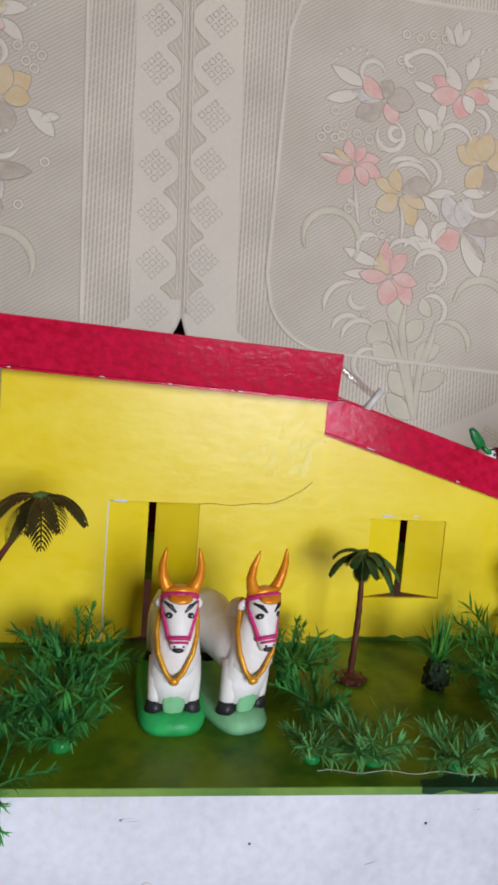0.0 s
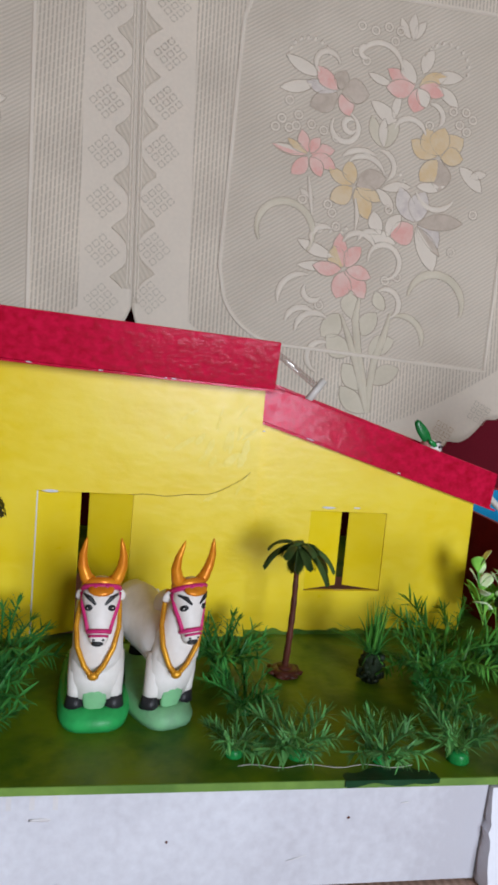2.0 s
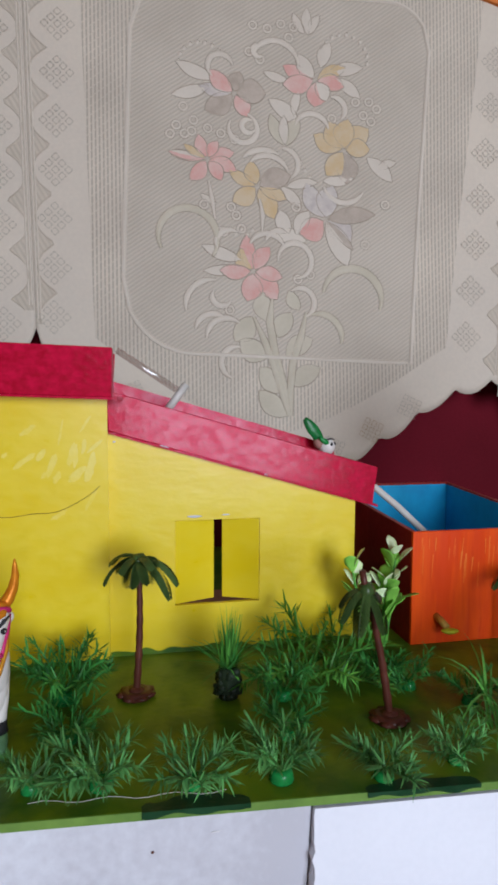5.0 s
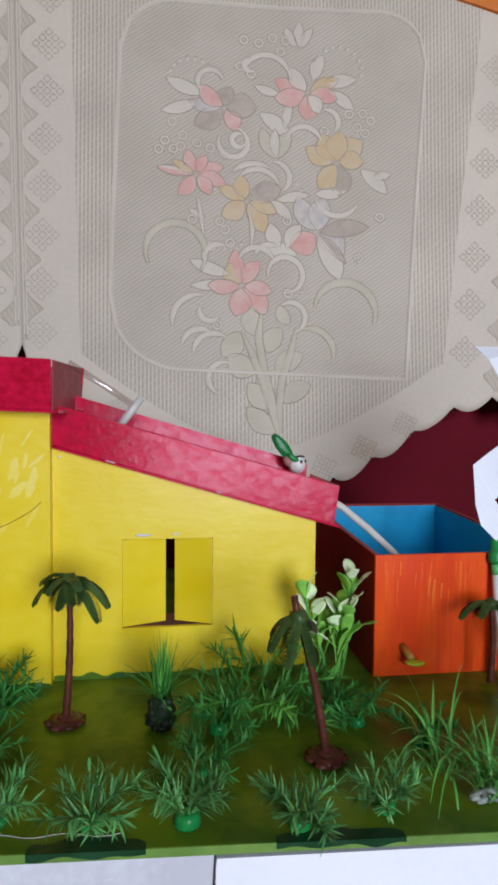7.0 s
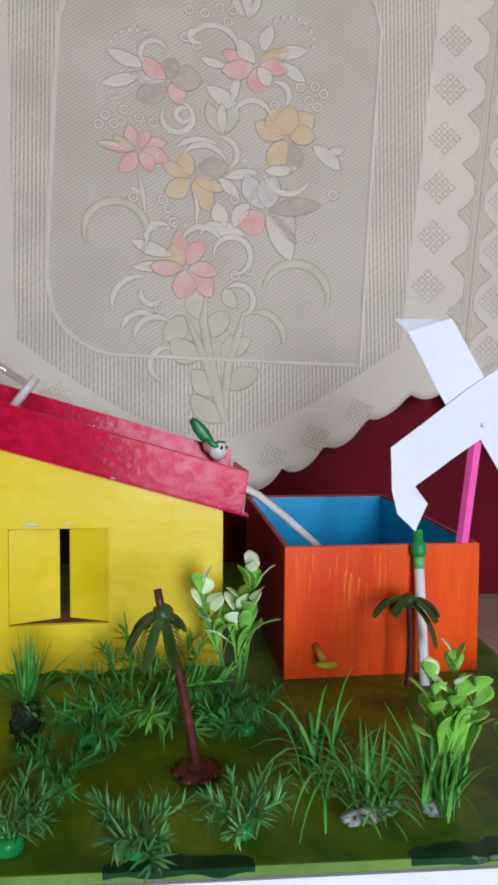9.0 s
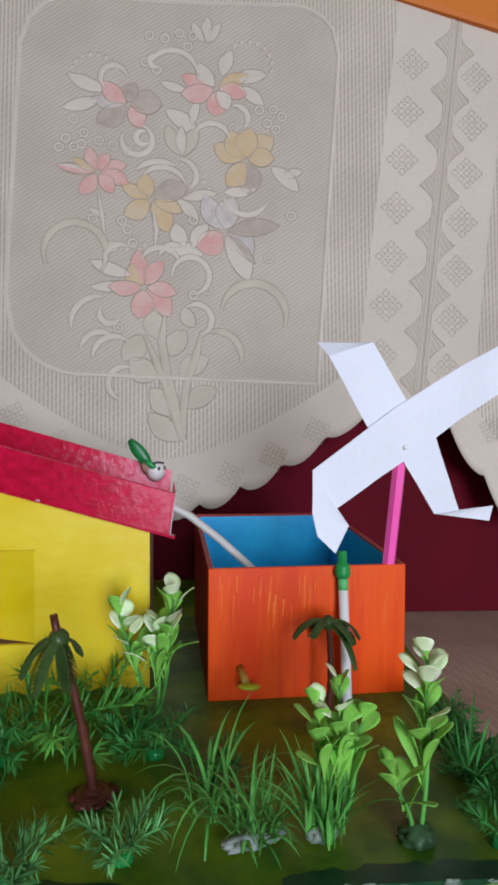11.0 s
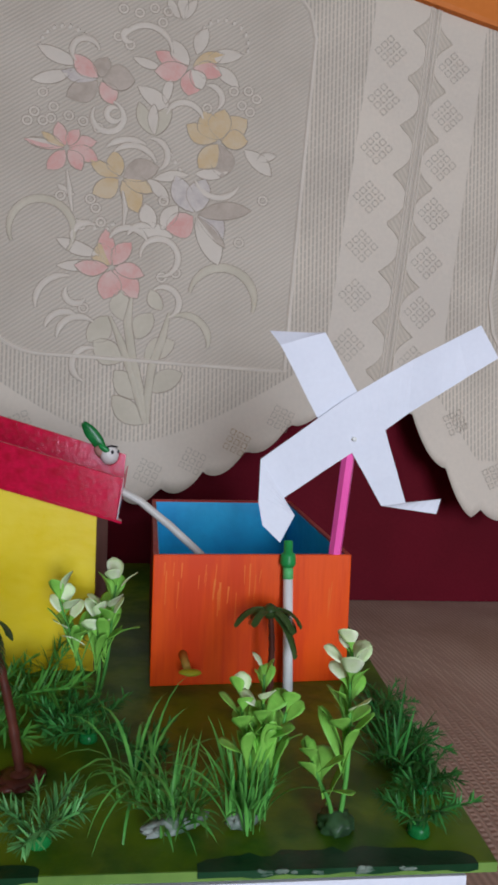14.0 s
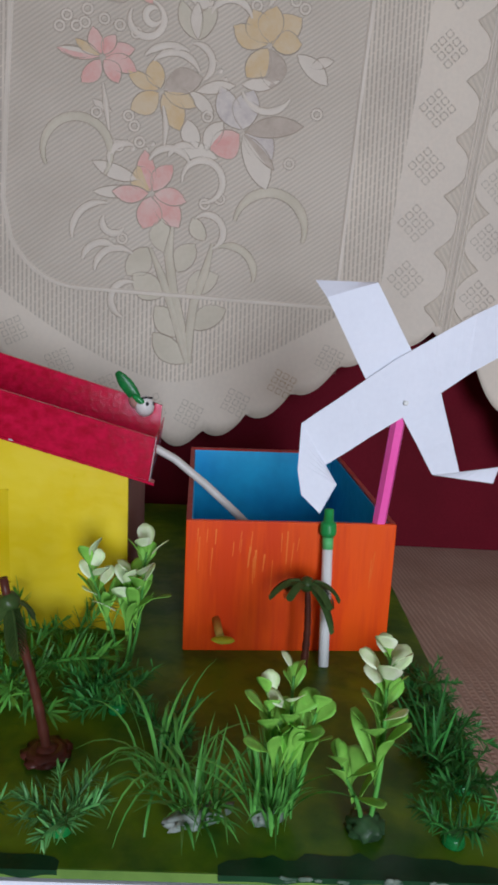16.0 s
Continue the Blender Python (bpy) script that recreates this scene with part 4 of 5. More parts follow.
def tank():
    x0, x1, y0, y1, h = 28.1, 38.95, 37.7, 53.2, 7.1
    t = thing("water_tank", x0, y0, 0, "orange painted open box tank, sky blue inside", "water tank")
    w, d = x1 - x0, y1 - y0
    bm = B(); box(bm, 0, w, 0, 0.28, 0.0, h, 0.05)
    part("front_panel", bm, ORANGE, t)
    # sides and back get a darker, redder colour than the orange front
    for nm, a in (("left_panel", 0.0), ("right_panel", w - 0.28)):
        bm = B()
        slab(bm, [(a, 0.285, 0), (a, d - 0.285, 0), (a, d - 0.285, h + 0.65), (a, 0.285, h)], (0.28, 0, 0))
        part(nm, bm, RED_BROWN, t, "darker red-brown side")
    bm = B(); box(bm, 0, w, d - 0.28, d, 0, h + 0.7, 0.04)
    part("back_panel", bm, RED_BROWN, t)
    for nm, q in (("blue_lining", [(0.3, d - 0.29, 0.3), (w - 0.3, d - 0.29, 0.3), (w - 0.3, d - 0.29, h + 0.55), (0.3, d - 0.29, h + 0.55)]), ):
        bm = B(); slab(bm, q, (0, -0.05, 0))
        part(nm, bm, BLUE, t, "sky blue painted inside")
    for a, s in ((0.285, 1), (w - 0.285, -1)):
        bm = B()
        slab(bm, [(a, 0.3, 0.3), (a, d - 0.35, 0.3), (a, d - 0.35, h + 0.5), (a, 0.3, h - 0.12)], (0.05 * s, 0, 0))
        part("blue_lining", bm, BLUE, t, "sky blue painted inside")
    bm = B(); box(bm, 0.34, w - 0.34, 0.3, d - 0.36, 0.02, 0.25, 0)
    part("blue_floor", bm, BLUE, t)
    # the tap: a short stub with a yellow-green handle
    tap = part("tap", B(), BARK, t)
    bm = B(); tube(bm, [(1.7, 0.05, 1.75), (1.82, -0.7, 1.5), (1.9, -1.0, 1.35)], [0.23, 0.22, 0.2], 10)
    part("spout", bm, mat("ochre_stick", (0.50, 0.30, 0.06), None, 0.5, 80, 300, 0.3), tap)
    bm = B(); blob(bm, (2.05, -1.05, 1.15), (0.62, 0.35, 0.17), 0, (0, 5, 8), 2, 0.15)
    part("handle", bm, mat("yellow_green_clay", (0.50, 0.52, 0.03), None, 0.45, 80, 300, 0.3), tap, "yellow-green handle")
    # dried brush streaks and scratches
    r = random.Random(4)
    for i in range(22):
        x, z, l = r.uniform(0.5, w - 0.5), h - r.uniform(0.3, 2.2), r.uniform(0.5, 1.9)
        bm = B()
        lean, wd = r.uniform(-0.12, 0.02) * l, r.uniform(0.03, 0.12)
        y = -0.003 - 0.001 * i
        slab(bm, [(x, y, z), (x + wd, y, z), (x + wd * 0.5 + lean, y, z - l), (x + lean, y, z - l)], (0, -0.0005, 0))
        part("brush_streak", bm, STREAK, t, "pale dried brush streak")
    return t


tank()


def hose():
    t = thing("drain_hose", 25.9, 42.0, 9.6, "milky plastic hose running from the gutter into the tank", "hose")
    bm = B()
    tube(bm, [(-0.8, 0, 0.75), (0, 0, 0.45), (1.4, 0, -0.3), (3.2, 0, -1.75), (5.0, 0, -3.4), (6.0, 0, -4.4)], 0.23, 12)
    part("hose", bm, HOSE, t)


hose()


def filter_pen():
    t = thing("straw_pipe", 35.3, 36.25, 0, "white straw pipe with a green cap leaning on the tank", "pipe")
    bm = B(); tube(bm, [(0, 0, 0), (0.0, 1.02, 6.0)], 0.27, 12)
    part("straw", bm, STRAW, t)
    g = mat("green_cap_plastic", (0.02, 0.30, 0.07), None, 0.35, 60, 300, 0.1)
    bm = B(); tube(bm, [(0, 1.0, 5.9), (0, 1.1, 6.55)], 0.29, 12)
    part("light_green_ring", bm, mat("light_green_plastic", (0.14, 0.60, 0.20), None, 0.35, 60, 300, 0.1), t)
    bm = B(); tube(bm, [(0, 1.1, 6.5), (0, 1.12, 6.65), (0, 1.15, 6.75), (0, 1.17, 7.1), (0, 1.19, 7.25), (0, 1.2, 7.3), (0, 1.25, 7.9), (0, 1.26, 7.95)], [0.3, 0.42, 0.44, 0.42, 0.38, 0.26, 0.25, 0.2], 14)
    part("cap", bm, g, t, "green bulged cap")


filter_pen()


def windmill():
    t = thing("paper_windmill", 38.1, 37.35, 7.0, "white folded paper windmill on a neon pink pencil", "windmill")
    bm = B()
    tube(bm, [(-0.25, 0.75, -2.2), (0.0, 0.72, 0.0), (0.4, 0.1, 6.3)], 0.36, 6)
    part("pencil", bm, PENCIL, t, "neon pink hexagonal pencil")

    def strip(rows):
        """A folded paper strip through pairs of edge points, subdivided between the folds."""
        bm = B()
        for (a, b), (c, d) in zip(rows, rows[1:]):
            a, b, c, d = Vector(a), Vector(b), Vector(c), Vector(d)
            for i in range(6):
                s0, s1 = i / 6, (i + 1) / 6
                quad(bm, (a.lerp(c, s0), b.lerp(d, s0), b.lerp(d, s1), a.lerp(c, s1)))
        bmesh.ops.remove_doubles(bm, verts=bm.verts, dist=1e-4)
        for v in bm.verts:
            v.co.y += 0.16 * noise.noise(v.co * 0.45)
        r = bmesh.ops.extrude_face_region(bm, geom=list(bm.faces))
        bmesh.ops.translate(bm, verts=[v for v in r["geom"] if isinstance(v, bmesh.types.BMVert)], vec=(0.012, 0.04, 0.012))
        part("blade", bm, PAPER, t)

    # places relative to the foot of the pencil: across, depth, up
    cx, cz = 0.4, 6.55
    strip([((7.05, -0.95, 12.9), (8.2, -0.95, 11.2)), ((3.6, -0.35, 10.95), (3.5, -0.35, 8.05)), ((-0.2, -0.5, 8.65), (0.9, -0.5, 6.2))])
    strip([((-0.2, -0.5, 8.65), (0.9, -0.5, 6.2)), ((-4.6, -0.5, 5.35), (-3.3, -0.5, 3.35)), ((-4.75, -1.0, 3.2), (-2.8, -1.1, 2.5)), ((-4.55, -1.3, 2.05), (-3.6, -1.45, 1.15))])
    strip([((1.0, -0.32, 8.3), (-1.3, -0.32, 7.1)), ((-1.35, -0.32, 12.15), (-3.75, -0.32, 11.35)), ((-2.0, 0.75, 12.2), (-4.2, 0.45, 12.15))])
    strip([((1.9, -0.3, 8.0), (-0.1, -0.3, 6.6)), ((3.55, -0.3, 3.15), (2.2, -0.3, 2.95)), ((6.2, 0.9, 3.2), (5.8, 0.6, 2.4))])
    bm = B(); blob(bm, (cx, -0.6, cz), (0.13, 0.08, 0.13), 0, (0, 0, 0), 2, 0.4)
    part("pin", bm, STRAW, t, "dab of glue over the pin")


windmill()


# ---- figures ----
def cow(x, y, turn, scale, base_mat, label, wide=1.72, head_turn=0, lean=0.0):
    bm = B()
    W, G, M, K, Hn, Bs, Mn = range(7)
    # plinth
    pts = []
    for z, r in ((0, 1.0), (0.35, 1.03), (0.75, 0.97), (0.85, 0.85)):
        pts.append([bm.verts.new((wide * (1 + 0.035 * noise.noise(Vector((math.cos(a) * 2, math.sin(a) * 2, z * 2 + x)))) * r * math.copysign(abs(math.cos(a)) ** 0.6, math.cos(a)), 2.95 + 4.1 * r * math.copysign(abs(math.sin(a)) ** 0.55, math.sin(a)), z)) for a in [2 * math.pi * i / 28 for i in range(28)]])
    for r0, r1 in zip(pts, pts[1:]):
        for j in range(28):
            f = bm.faces.new((r0[j], r0[(j + 1) % 28], r1[(j + 1) % 28], r1[j]))
            f.material_index, f.smooth = Bs, True
    for ring in (pts[0][::-1], pts[-1]):
        bm.faces.new(ring).material_index = Bs
    # trunk of the body, from the chest to the rump, with the hump
    tube(bm, [(0, 0.15, 3.2), (0, 0.5, 3.3), (0, 1.6, 3.5), (0, 3.2, 3.4), (0, 4.8, 3.6), (0, 5.8, 3.7), (0, 6.3, 3.5)], [0.75, 1.15, 1.2, 1.15, 1.25, 1.05, 0.5], 18, W, 1.15)
    blob(bm, (0, 1.9, 4.9), (0.55, 0.8, 0.75), W)
    # chest and neck up to the head
    tube(bm, [(0, 0.2, 2.2), (0, 0.05, 3.2), (0, 0.05, 4.2), (0, 0.1, 5.2), (0, 0.3, 5.9)], [0.75, 1.15, 1.08, 0.85, 0.6], 18, W, 0.9)
    tube(bm, [(0, 0.2, 1.3), (0, 0.12, 2.2), (0, 0.05, 3.4), (0, 0.05, 4.6), (0, 0.2, 5.6)], [1.15, 1.2, 1.18, 1.0, 0.75], 20, W, 0.66)
    # dewlap between the legs
    blob(bm, (0, -0.42, 1.35), (0.55, 0.2, 0.9), Mn, (0, 0, 0), 3, 0.08)
    # legs with black hooves
    for lx, ly in ((-0.82, 0.0), (0.82, 0.0), (-0.8, 5.4), (0.8, 5.4)):
        tube(bm, [(lx * 0.85, ly + 0.35, 3.2), (lx * 0.98, ly + 0.1, 2.2), (lx, ly, 1.5), (lx * 1.02, ly, 1.25)], [0.55, 0.47, 0.42, 0.42], 12, W)
        tube(bm, [(lx * 1.02, ly, 1.3), (lx * 1.04, ly - 0.03, 0.95), (lx * 1.06, ly - 0.06, 0.72)], [0.42, 0.46, 0.5], 12, K)
    # head: a long shield-shaped face looking forward and down
    before = set(bm.verts)
    axis = [Vector(p) for p in ((0, 0.35, 6.6), (0, 0.1, 6.4), (0, -0.2, 5.95), (0, -0.52, 5.35), (0, -0.85, 4.75), (0, -1.05, 4.38), (0, -1.14, 4.12))]
    girth = [0.45, 0.76, 0.84, 0.64, 0.46, 0.44, 0.28]
    tube(bm, axis, girth, 20, W, 0.82)

    def face(s, a, lift=0.0):
        """A place on the face: s down from the poll to the nose, a degrees to the side."""
        q = s * (len(axis) - 1)
        i = min(int(q), len(axis) - 2)
        c, g = axis[i].lerp(axis[i + 1], q - i), girth[i] + (girth[i + 1] - girth[i]) * (q - i) + lift
        return c + g * (math.sin(radians(a)) * Vector((1, 0, 0)) + 0.82 * math.cos(radians(a)) * Vector((0, -0.88, 0.47)))

    # crown cloth, ornament, bridle
    tube(bm, [face(0.2, a, 0.03) for a in range(-100, 101, 10)], 0.13, 8, M)
    tube(bm, [face(0.11, a, 0.05) for a in range(-90, 91, 15)], 0.2, 8, Hn)
    blob(bm, face(0.25, 0, -0.02), (0.60, 0.16, 0.40), Hn, (-60, 0, 0))
    blob(bm, face(0.29, 0, 0.06), (0.22, 0.12, 0.2), M, (-60, 0, 0))
    for q in (-1, 1):
        blob(bm, face(0.22, q * 16, 0.08), (0.12, 0.1, 0.12), M)
    for s in (-1, 1):
        blob(bm, face(0.24, s * 28, 0.02), (0.16, 0.1, 0.12), M)
        tube(bm, [face(0.72, s * 78, 0.02), face(0.58, s * 84, 0.03), face(0.42, s * 92, 0.03), face(0.25, s * 98, 0.04)], 0.1, 7, M)
        # eyes with lids and brows
        blob(bm, face(0.455, s * 48, -0.02), (0.22, 0.1, 0.15), K, (0, s * 18, s * 40))
        blob(bm, face(0.46, s * 45, 0.05), (0.06, 0.04, 0.05), W)
        tube(bm, [face(0.43, s * 16, 0.02), face(0.355, s * 34, 0.03), face(0.29, s * 62, 0.02)], [0.05, 0.11, 0.05], 6, K)
        blob(bm, (s * 0.86, 0.25, 5.95), (0.32, 0.14, 0.26), W, (0, s * 50, s * 15))
        # horns, rising and curving in at the tip
        tube(bm, [(s * 0.42, 0.0, 6.55), (s * 0.72, 0.05, 6.85), (s * 0.88, 0.06, 7.35), (s * 0.90, 0.0, 7.9), (s * 0.80, -0.06, 8.45), (s * 0.76, -0.08, 8.7)], [0.32, 0.29, 0.235, 0.18, 0.10, 0.03], 12, Hn)
    tube(bm, [face(0.72, a, 0.03) for a in range(-180, 181, 15)], 0.1, 7, M, caps=False)
    tube(bm, [face(0.8, a, 0.02) for a in range(-60, 61, 15)], 0.06, 7, M)
    blob(bm, (0, 0.05, 6.62), (0.62, 0.36, 0.2), Hn)
    # nose, nostrils and mouth
    blob(bm, face(0.97, -8, -0.05), (0.28, 0.14, 0.14), K, (-50, 0, 0))
    for s in (-1, 1):
        blob(bm, face(0.88, s * 30, 0.0), (0.07, 0.05, 0.06), K)
    bmesh.ops.rotate(bm, cent=(0, 0.3, 6.0), matrix=Matrix.Rotation(radians(head_turn), 3, "Z"), verts=[v for v in bm.verts if v not in before])
    # garland hanging in a V from the neck
    pts = [Vector(p) for p in ((0.85, 0.7, 6.0), (1.02, 0.2, 5.5), (1.1, -0.35, 4.7), (0.92, -0.85, 3.9), (0.5, -1.1, 3.15), (0.12, -1.2, 2.75))]
    for s in (-1, 1):
        tube(bm, [Vector((s * p.x * 0.86, p.y, p.z)) for p in pts], 0.12, 8, G)
        for p, q in zip(pts, pts[1:]):
            for k in range(4):
                c = p.lerp(q, k / 4)
                blob(bm, (s * c.x * 0.86, c.y - 0.03, c.z), (0.14, 0.11, 0.11), G, (0, 0, 0), 1)
    blob(bm, (0, -1.2, 2.7), (0.26, 0.16, 0.2), G)
    # tail
    tube(bm, [(0, 6.3, 4.0), (0.1, 6.7, 3.2), (0.05, 6.6, 1.8)], [0.16, 0.12, 0.16], 8, W)
    for v in bm.verts:
        v.co.x += lean * max(0.0, v.co.z - 0.85)
    bmesh.ops.scale(bm, vec=(scale,) * 3, verts=bm.verts)
    ob = new("cow_figurine", mesh_of("cow_figurine", bm, [COW, GOLD, MAGENTA, BLACK, HORN, base_mat, BASE_MINT]))
    ob.matrix_world = pose(x * CM, y * CM, 0, 0, 0, turn)
    tagged(ob, label, "figurine", "pair of cow figurines")


cow(1.15, 30.3, -6, 0.965, BASE_GREEN, "white painted clay cow figurine on an emerald plinth", 1.72, 5)
cow(4.3, 30.3, 4, 0.965, BASE_MINT, "white painted clay cow figurine on a pale mint plinth", 1.45, 16, 0.13)


def bird():
    t = thing("toy_bird", 25.0, 45.9, 11.1, "small white toy bird with green tail glued inside the gutter", "toy bird")
    bm = B()
    blob(bm, (0.25, 0, 0.6), (0.62, 0.6, 0.68), 0)
    part("body", bm, COW, t)
    bm = B()
    blob(bm, (-0.3, 0.05, 0.85), (0.42, 0.45, 0.5), 0, (0, -30, 0))
    part("back", bm, CARD, t, "pale red-brown back")
    bm = B()
    blob(bm, (-0.75, -0.1, 1.75), (1.15, 0.16, 0.42), 0, (0, 52, 0), 3, 0.1)
    part("tail", bm, CAP, t, "glossy green tail feather")
    bm = B()
    blob(bm, (-0.05, -0.45, 1.0), (0.5, 0.12, 0.2), 0, (0, 35, 0), 2)
    part("wing_edge", bm, CAP, t)
    for c, r in (((0.45, -0.55, 0.8), (0.1, 0.08, 0.13)), ((0.8, -0.2, 0.8), (0.08, 0.1, 0.13))):
        bm = B()
        blob(bm, c, r)
        part("eye", bm, BLACK, t)
    bm = B()
    tube(bm, [(0.1, -0.48, 1.12), (0.4, -0.45, 1.18), (0.72, -0.15, 1.12)], 0.06, 6)
    part("brow_mark", bm, BLACK, t)


bird()


# ---- plants ----
def palm(name, x, y, height, lean, fronds, flen, label, base=True, brown=False, trunk_r=0.165):
    t = thing(name, x, y, 0, label, "toy palm", "toy palms")
    top = Vector((lean[0], lean[1], height))
    if base:
        bm = B()
        tube(bm, [(0, 0, 0), (0, 0, 0.25), (0, 0, 0.34)], [0.85, 0.82, 0.6], 9)
        blob(bm, (0, 0, 0.3), (0.45, 0.45, 0.22), 0, (0, 0, 0), 2, 0.25)
        for i in range(7):
            a = i * 0.9 + x
            blob(bm, (0.72 * math.cos(a), 0.72 * math.sin(a), 0.14), (0.42, 0.34, 0.12), 0, (0, 0, 50 * i), 1, 0.3)
        part("foot", bm, BARK, t)
    bm = B()
    pts, rad = [], []
    n = 22
    for i in range(n + 1):
        s = i / n
        pts.append(Vector((0, 0, 0.3)).lerp(top, s) + Vector((0.12 * math.sin(s * 3), 0, 0)))
        rad.append(trunk_r * (1.15 - 0.35 * s) * (1.16 if i % 3 == 0 else 1.0))
    tube(bm, pts, rad, 10)
    part("trunk", bm, BARK, t)
    if not brown and lean[0] < -1:
        bm = B()
        tube(bm, [top - Vector((0, 0, 0.2)), top + Vector((-0.2, 0, 0.95))], 0.16, 10)
        part("trunk_tip", bm, BARK, t)
    bm = B()
    blob(bm, top, (0.42, 0.42, 0.4), 0, (0, 0, 0), 2, 0.3)
    part("crown_knot", bm, FROND, t)
    for az, rise, L in fronds:
        bm = B()
        a = radians(az)
        d = Vector((math.cos(a) * math.cos(radians(rise)), math.sin(a) * math.cos(radians(rise)), math.sin(radians(rise))))
        p = top.copy()
        m = 12
        spine = [p.copy()]
        for i in range(m):
            s = i / m
            step = L * flen / m
            q = p + d * step
            side = d.cross(Vector((0, 0, 1))).normalized()
            wd = flen * 0.32 * math.sin(math.pi * min(1, 0.18 + 0.80 * s)) + 0.1
            for sg in (-1, 1):
                blade(bm, p, side * sg + d * 1.1 - Vector((0, 0, 0.2)), wd, 0.25, 0.4, 3, 0, 0.3)
            p = q
            spine.append(p.copy())
            d = (d + Vector((0, 0, -2.2 / m))).normalized()
        tube(bm, spine, [0.09 * (1 - 0.7 * i / m) for i in range(m + 1)], 5)
        part("frond", bm, FROND_BROWN if brown and rnd.random() < 0.6 else FROND, t)
    return t


palm("toy_palm", 11.3, 34.3, 7.0, (0.15, 0.2), [(172, 12, 1.0), (-145, 35, 0.6), (-50, 45, 0.6), (-70, 20, 0.8), (-20, 20, 1.15), (-110, 10, 0.8), (60, 20, 0.8), (150, 40, 0.8), (10, 10, 1.15), (-35, 0, 1.2)], 2.35, "small plastic palm with drooping green fronds on a brown foot")
palm("toy_palm", 23.05, 29.5, 6.4, (-1.3, 0.0), [(195, 0, 1.05), (-125, -15, 1.2), (-60, -25, 1.1), (160, 12, 0.8), (30, 5, 0.6)], 2.0, "leaning plastic palm with bare brown trunk and dark fronds", trunk_r=0.175)
palm("toy_palm", 34.15, 35.6, 4.7, (-0.1, 0.0), [(178, 28, 1.05), (-40, 20, 0.9), (0, 22, 1.0), (-150, 30, 0.7), (-25, -25, 1.35)], 2.1, "short plastic palm beside the tank with drooping fronds", base=False)
palm("toy_palm", -11.6, 32.8, 9.8, (6.2, 0.0), [(-150, 30, 1.0), (-100, 20, 1.0), (-60, 25, 1.05), (-25, 30, 1.1), (-125, 5, 1.0), (10, 30, 0.9), (170, 30, 1.0), (90, 30, 0.9), (-80, 0, 1.1)], 2.75, "tall plastic palm with browned drooping fronds", brown=True)


def sprig_mesh(seed, length, needles, leaf, width, droop):
    """A plastic sprig: a bent stem set all round with narrow leaves."""
    r = random.Random(seed)
    bm = B()
    p, d = Vector((0, 0, 0)), Vector((0.35, 0, 1)).normalized()
    pts = [p.copy()]
    for i in range(needles):
        s = i / needles
        p = p + d * length / needles
        d = (d + Vector((droop / needles, r.uniform(-0.05, 0.05), -0.2 / needles))).normalized()
        pts.append(p.copy())
        if s > 0.12:
            for q in range(2):
                a = r.uniform(0, 2 * math.pi)
                side = d.orthogonal().normalized()
                out = Matrix.Rotation(a, 3, d) @ side
                blade(bm, p, out + d * r.uniform(0.4, 1.0), leaf * r.uniform(0.7, 1.15) * (1.15 - 0.35 * s), width, 0.25, 3, 0, 0.3)
    for q in range(4):
        blade(bm, p, d + Vector((r.uniform(-0.4, 0.4), r.uniform(-0.4, 0.4), 0)), leaf * 0.8, width, 0.1, 3)
    tube(bm, pts[::2] + [pts[-1]], 0.05, 4)
    return bm


SPRIGS = [mesh_of("sprig", sprig_mesh(s, 2.1, 15, 0.8, 0.095, 0.6), NEEDLE) for s in range(4)]
SPRIGS_WIDE = [mesh_of("sprig", sprig_mesh(s + 30, 1.6, 14, 0.92, 0.10, 0.5), NEEDLE_SOFT) for s in range(4)]
SPRIGS_LIT = [mesh_of("sprig", sprig_mesh(s + 9, 3.2, 20, 1.0, 0.11, 0.9), NEEDLE_LIT) for s in range(3)]


def cap_mesh():
    bm = B()
    tube(bm, [(0, 0, 0), (0, 0, 0.1), (0, 0, 0.45), (0, 0, 0.6), (0, 0, 0.62)], [0.58, 0.62, 0.56, 0.5, 0.3], 14)
    return mesh_of("cap", bm, CAP)


CAP_MESH = cap_mesh()


def bush(x, y, size, n, label, cap=True, meshes=SPRIGS, spread=38, z=0.0, tall=1.0):
    t = thing("plastic_bush", x, y, z, label, "plastic plant", "plastic bushes on the board")
    if cap:
        part("cap", CAP_MESH, None, t, "glossy green moulded foot", at=Matrix.Diagonal((size * 0.8, size * 0.8, size * 0.75, 1)))
    for i in range(n):
        az = 360 * i / n + rnd.uniform(-25, 25)
        s = size * rnd.uniform(0.8, 1.15)
        m = pose(0, 0, 0.004 * size, 0, 0, az) @ pose(0.0015, 0, 0, 0, rnd.uniform(0.1, 1.0) * spread, 0) @ Matrix.Diagonal((s, s, s * tall, 1))
        part("sprig", meshes[i % len(meshes)], None, t, at=m)
    return t


DARK = "dark green plastic fern bush with needle leaves"
FOOT = "green plastic needle-leaved bush in a glossy green foot"
for x, y, s in ((7.0, 27.1, 1.0), (9.7, 26.8, 1.05), (13.3, 26.2, 1.0), (16.8, 25.9, 1.1), (20.9, 25.2, 0.9), (24.4, 25.7, 0.85)):
    bush(x, y, s * (0.8 if x < 8 else 0.95), 12, FOOT, spread=44, tall=1.1, meshes=SPRIGS_WIDE)
bush(-3.6, 28.6, 0.95, 13, DARK)
bush(-3.9, 31.2, 1.25, 15, DARK, tall=1.15)
bush(-3.4, 34.6, 1.3, 15, DARK, tall=1.2)
bush(-6.6, 29.5, 1.0, 13, DARK)
bush(7.7, 34.3, 1.25, 16, DARK, tall=1.15)
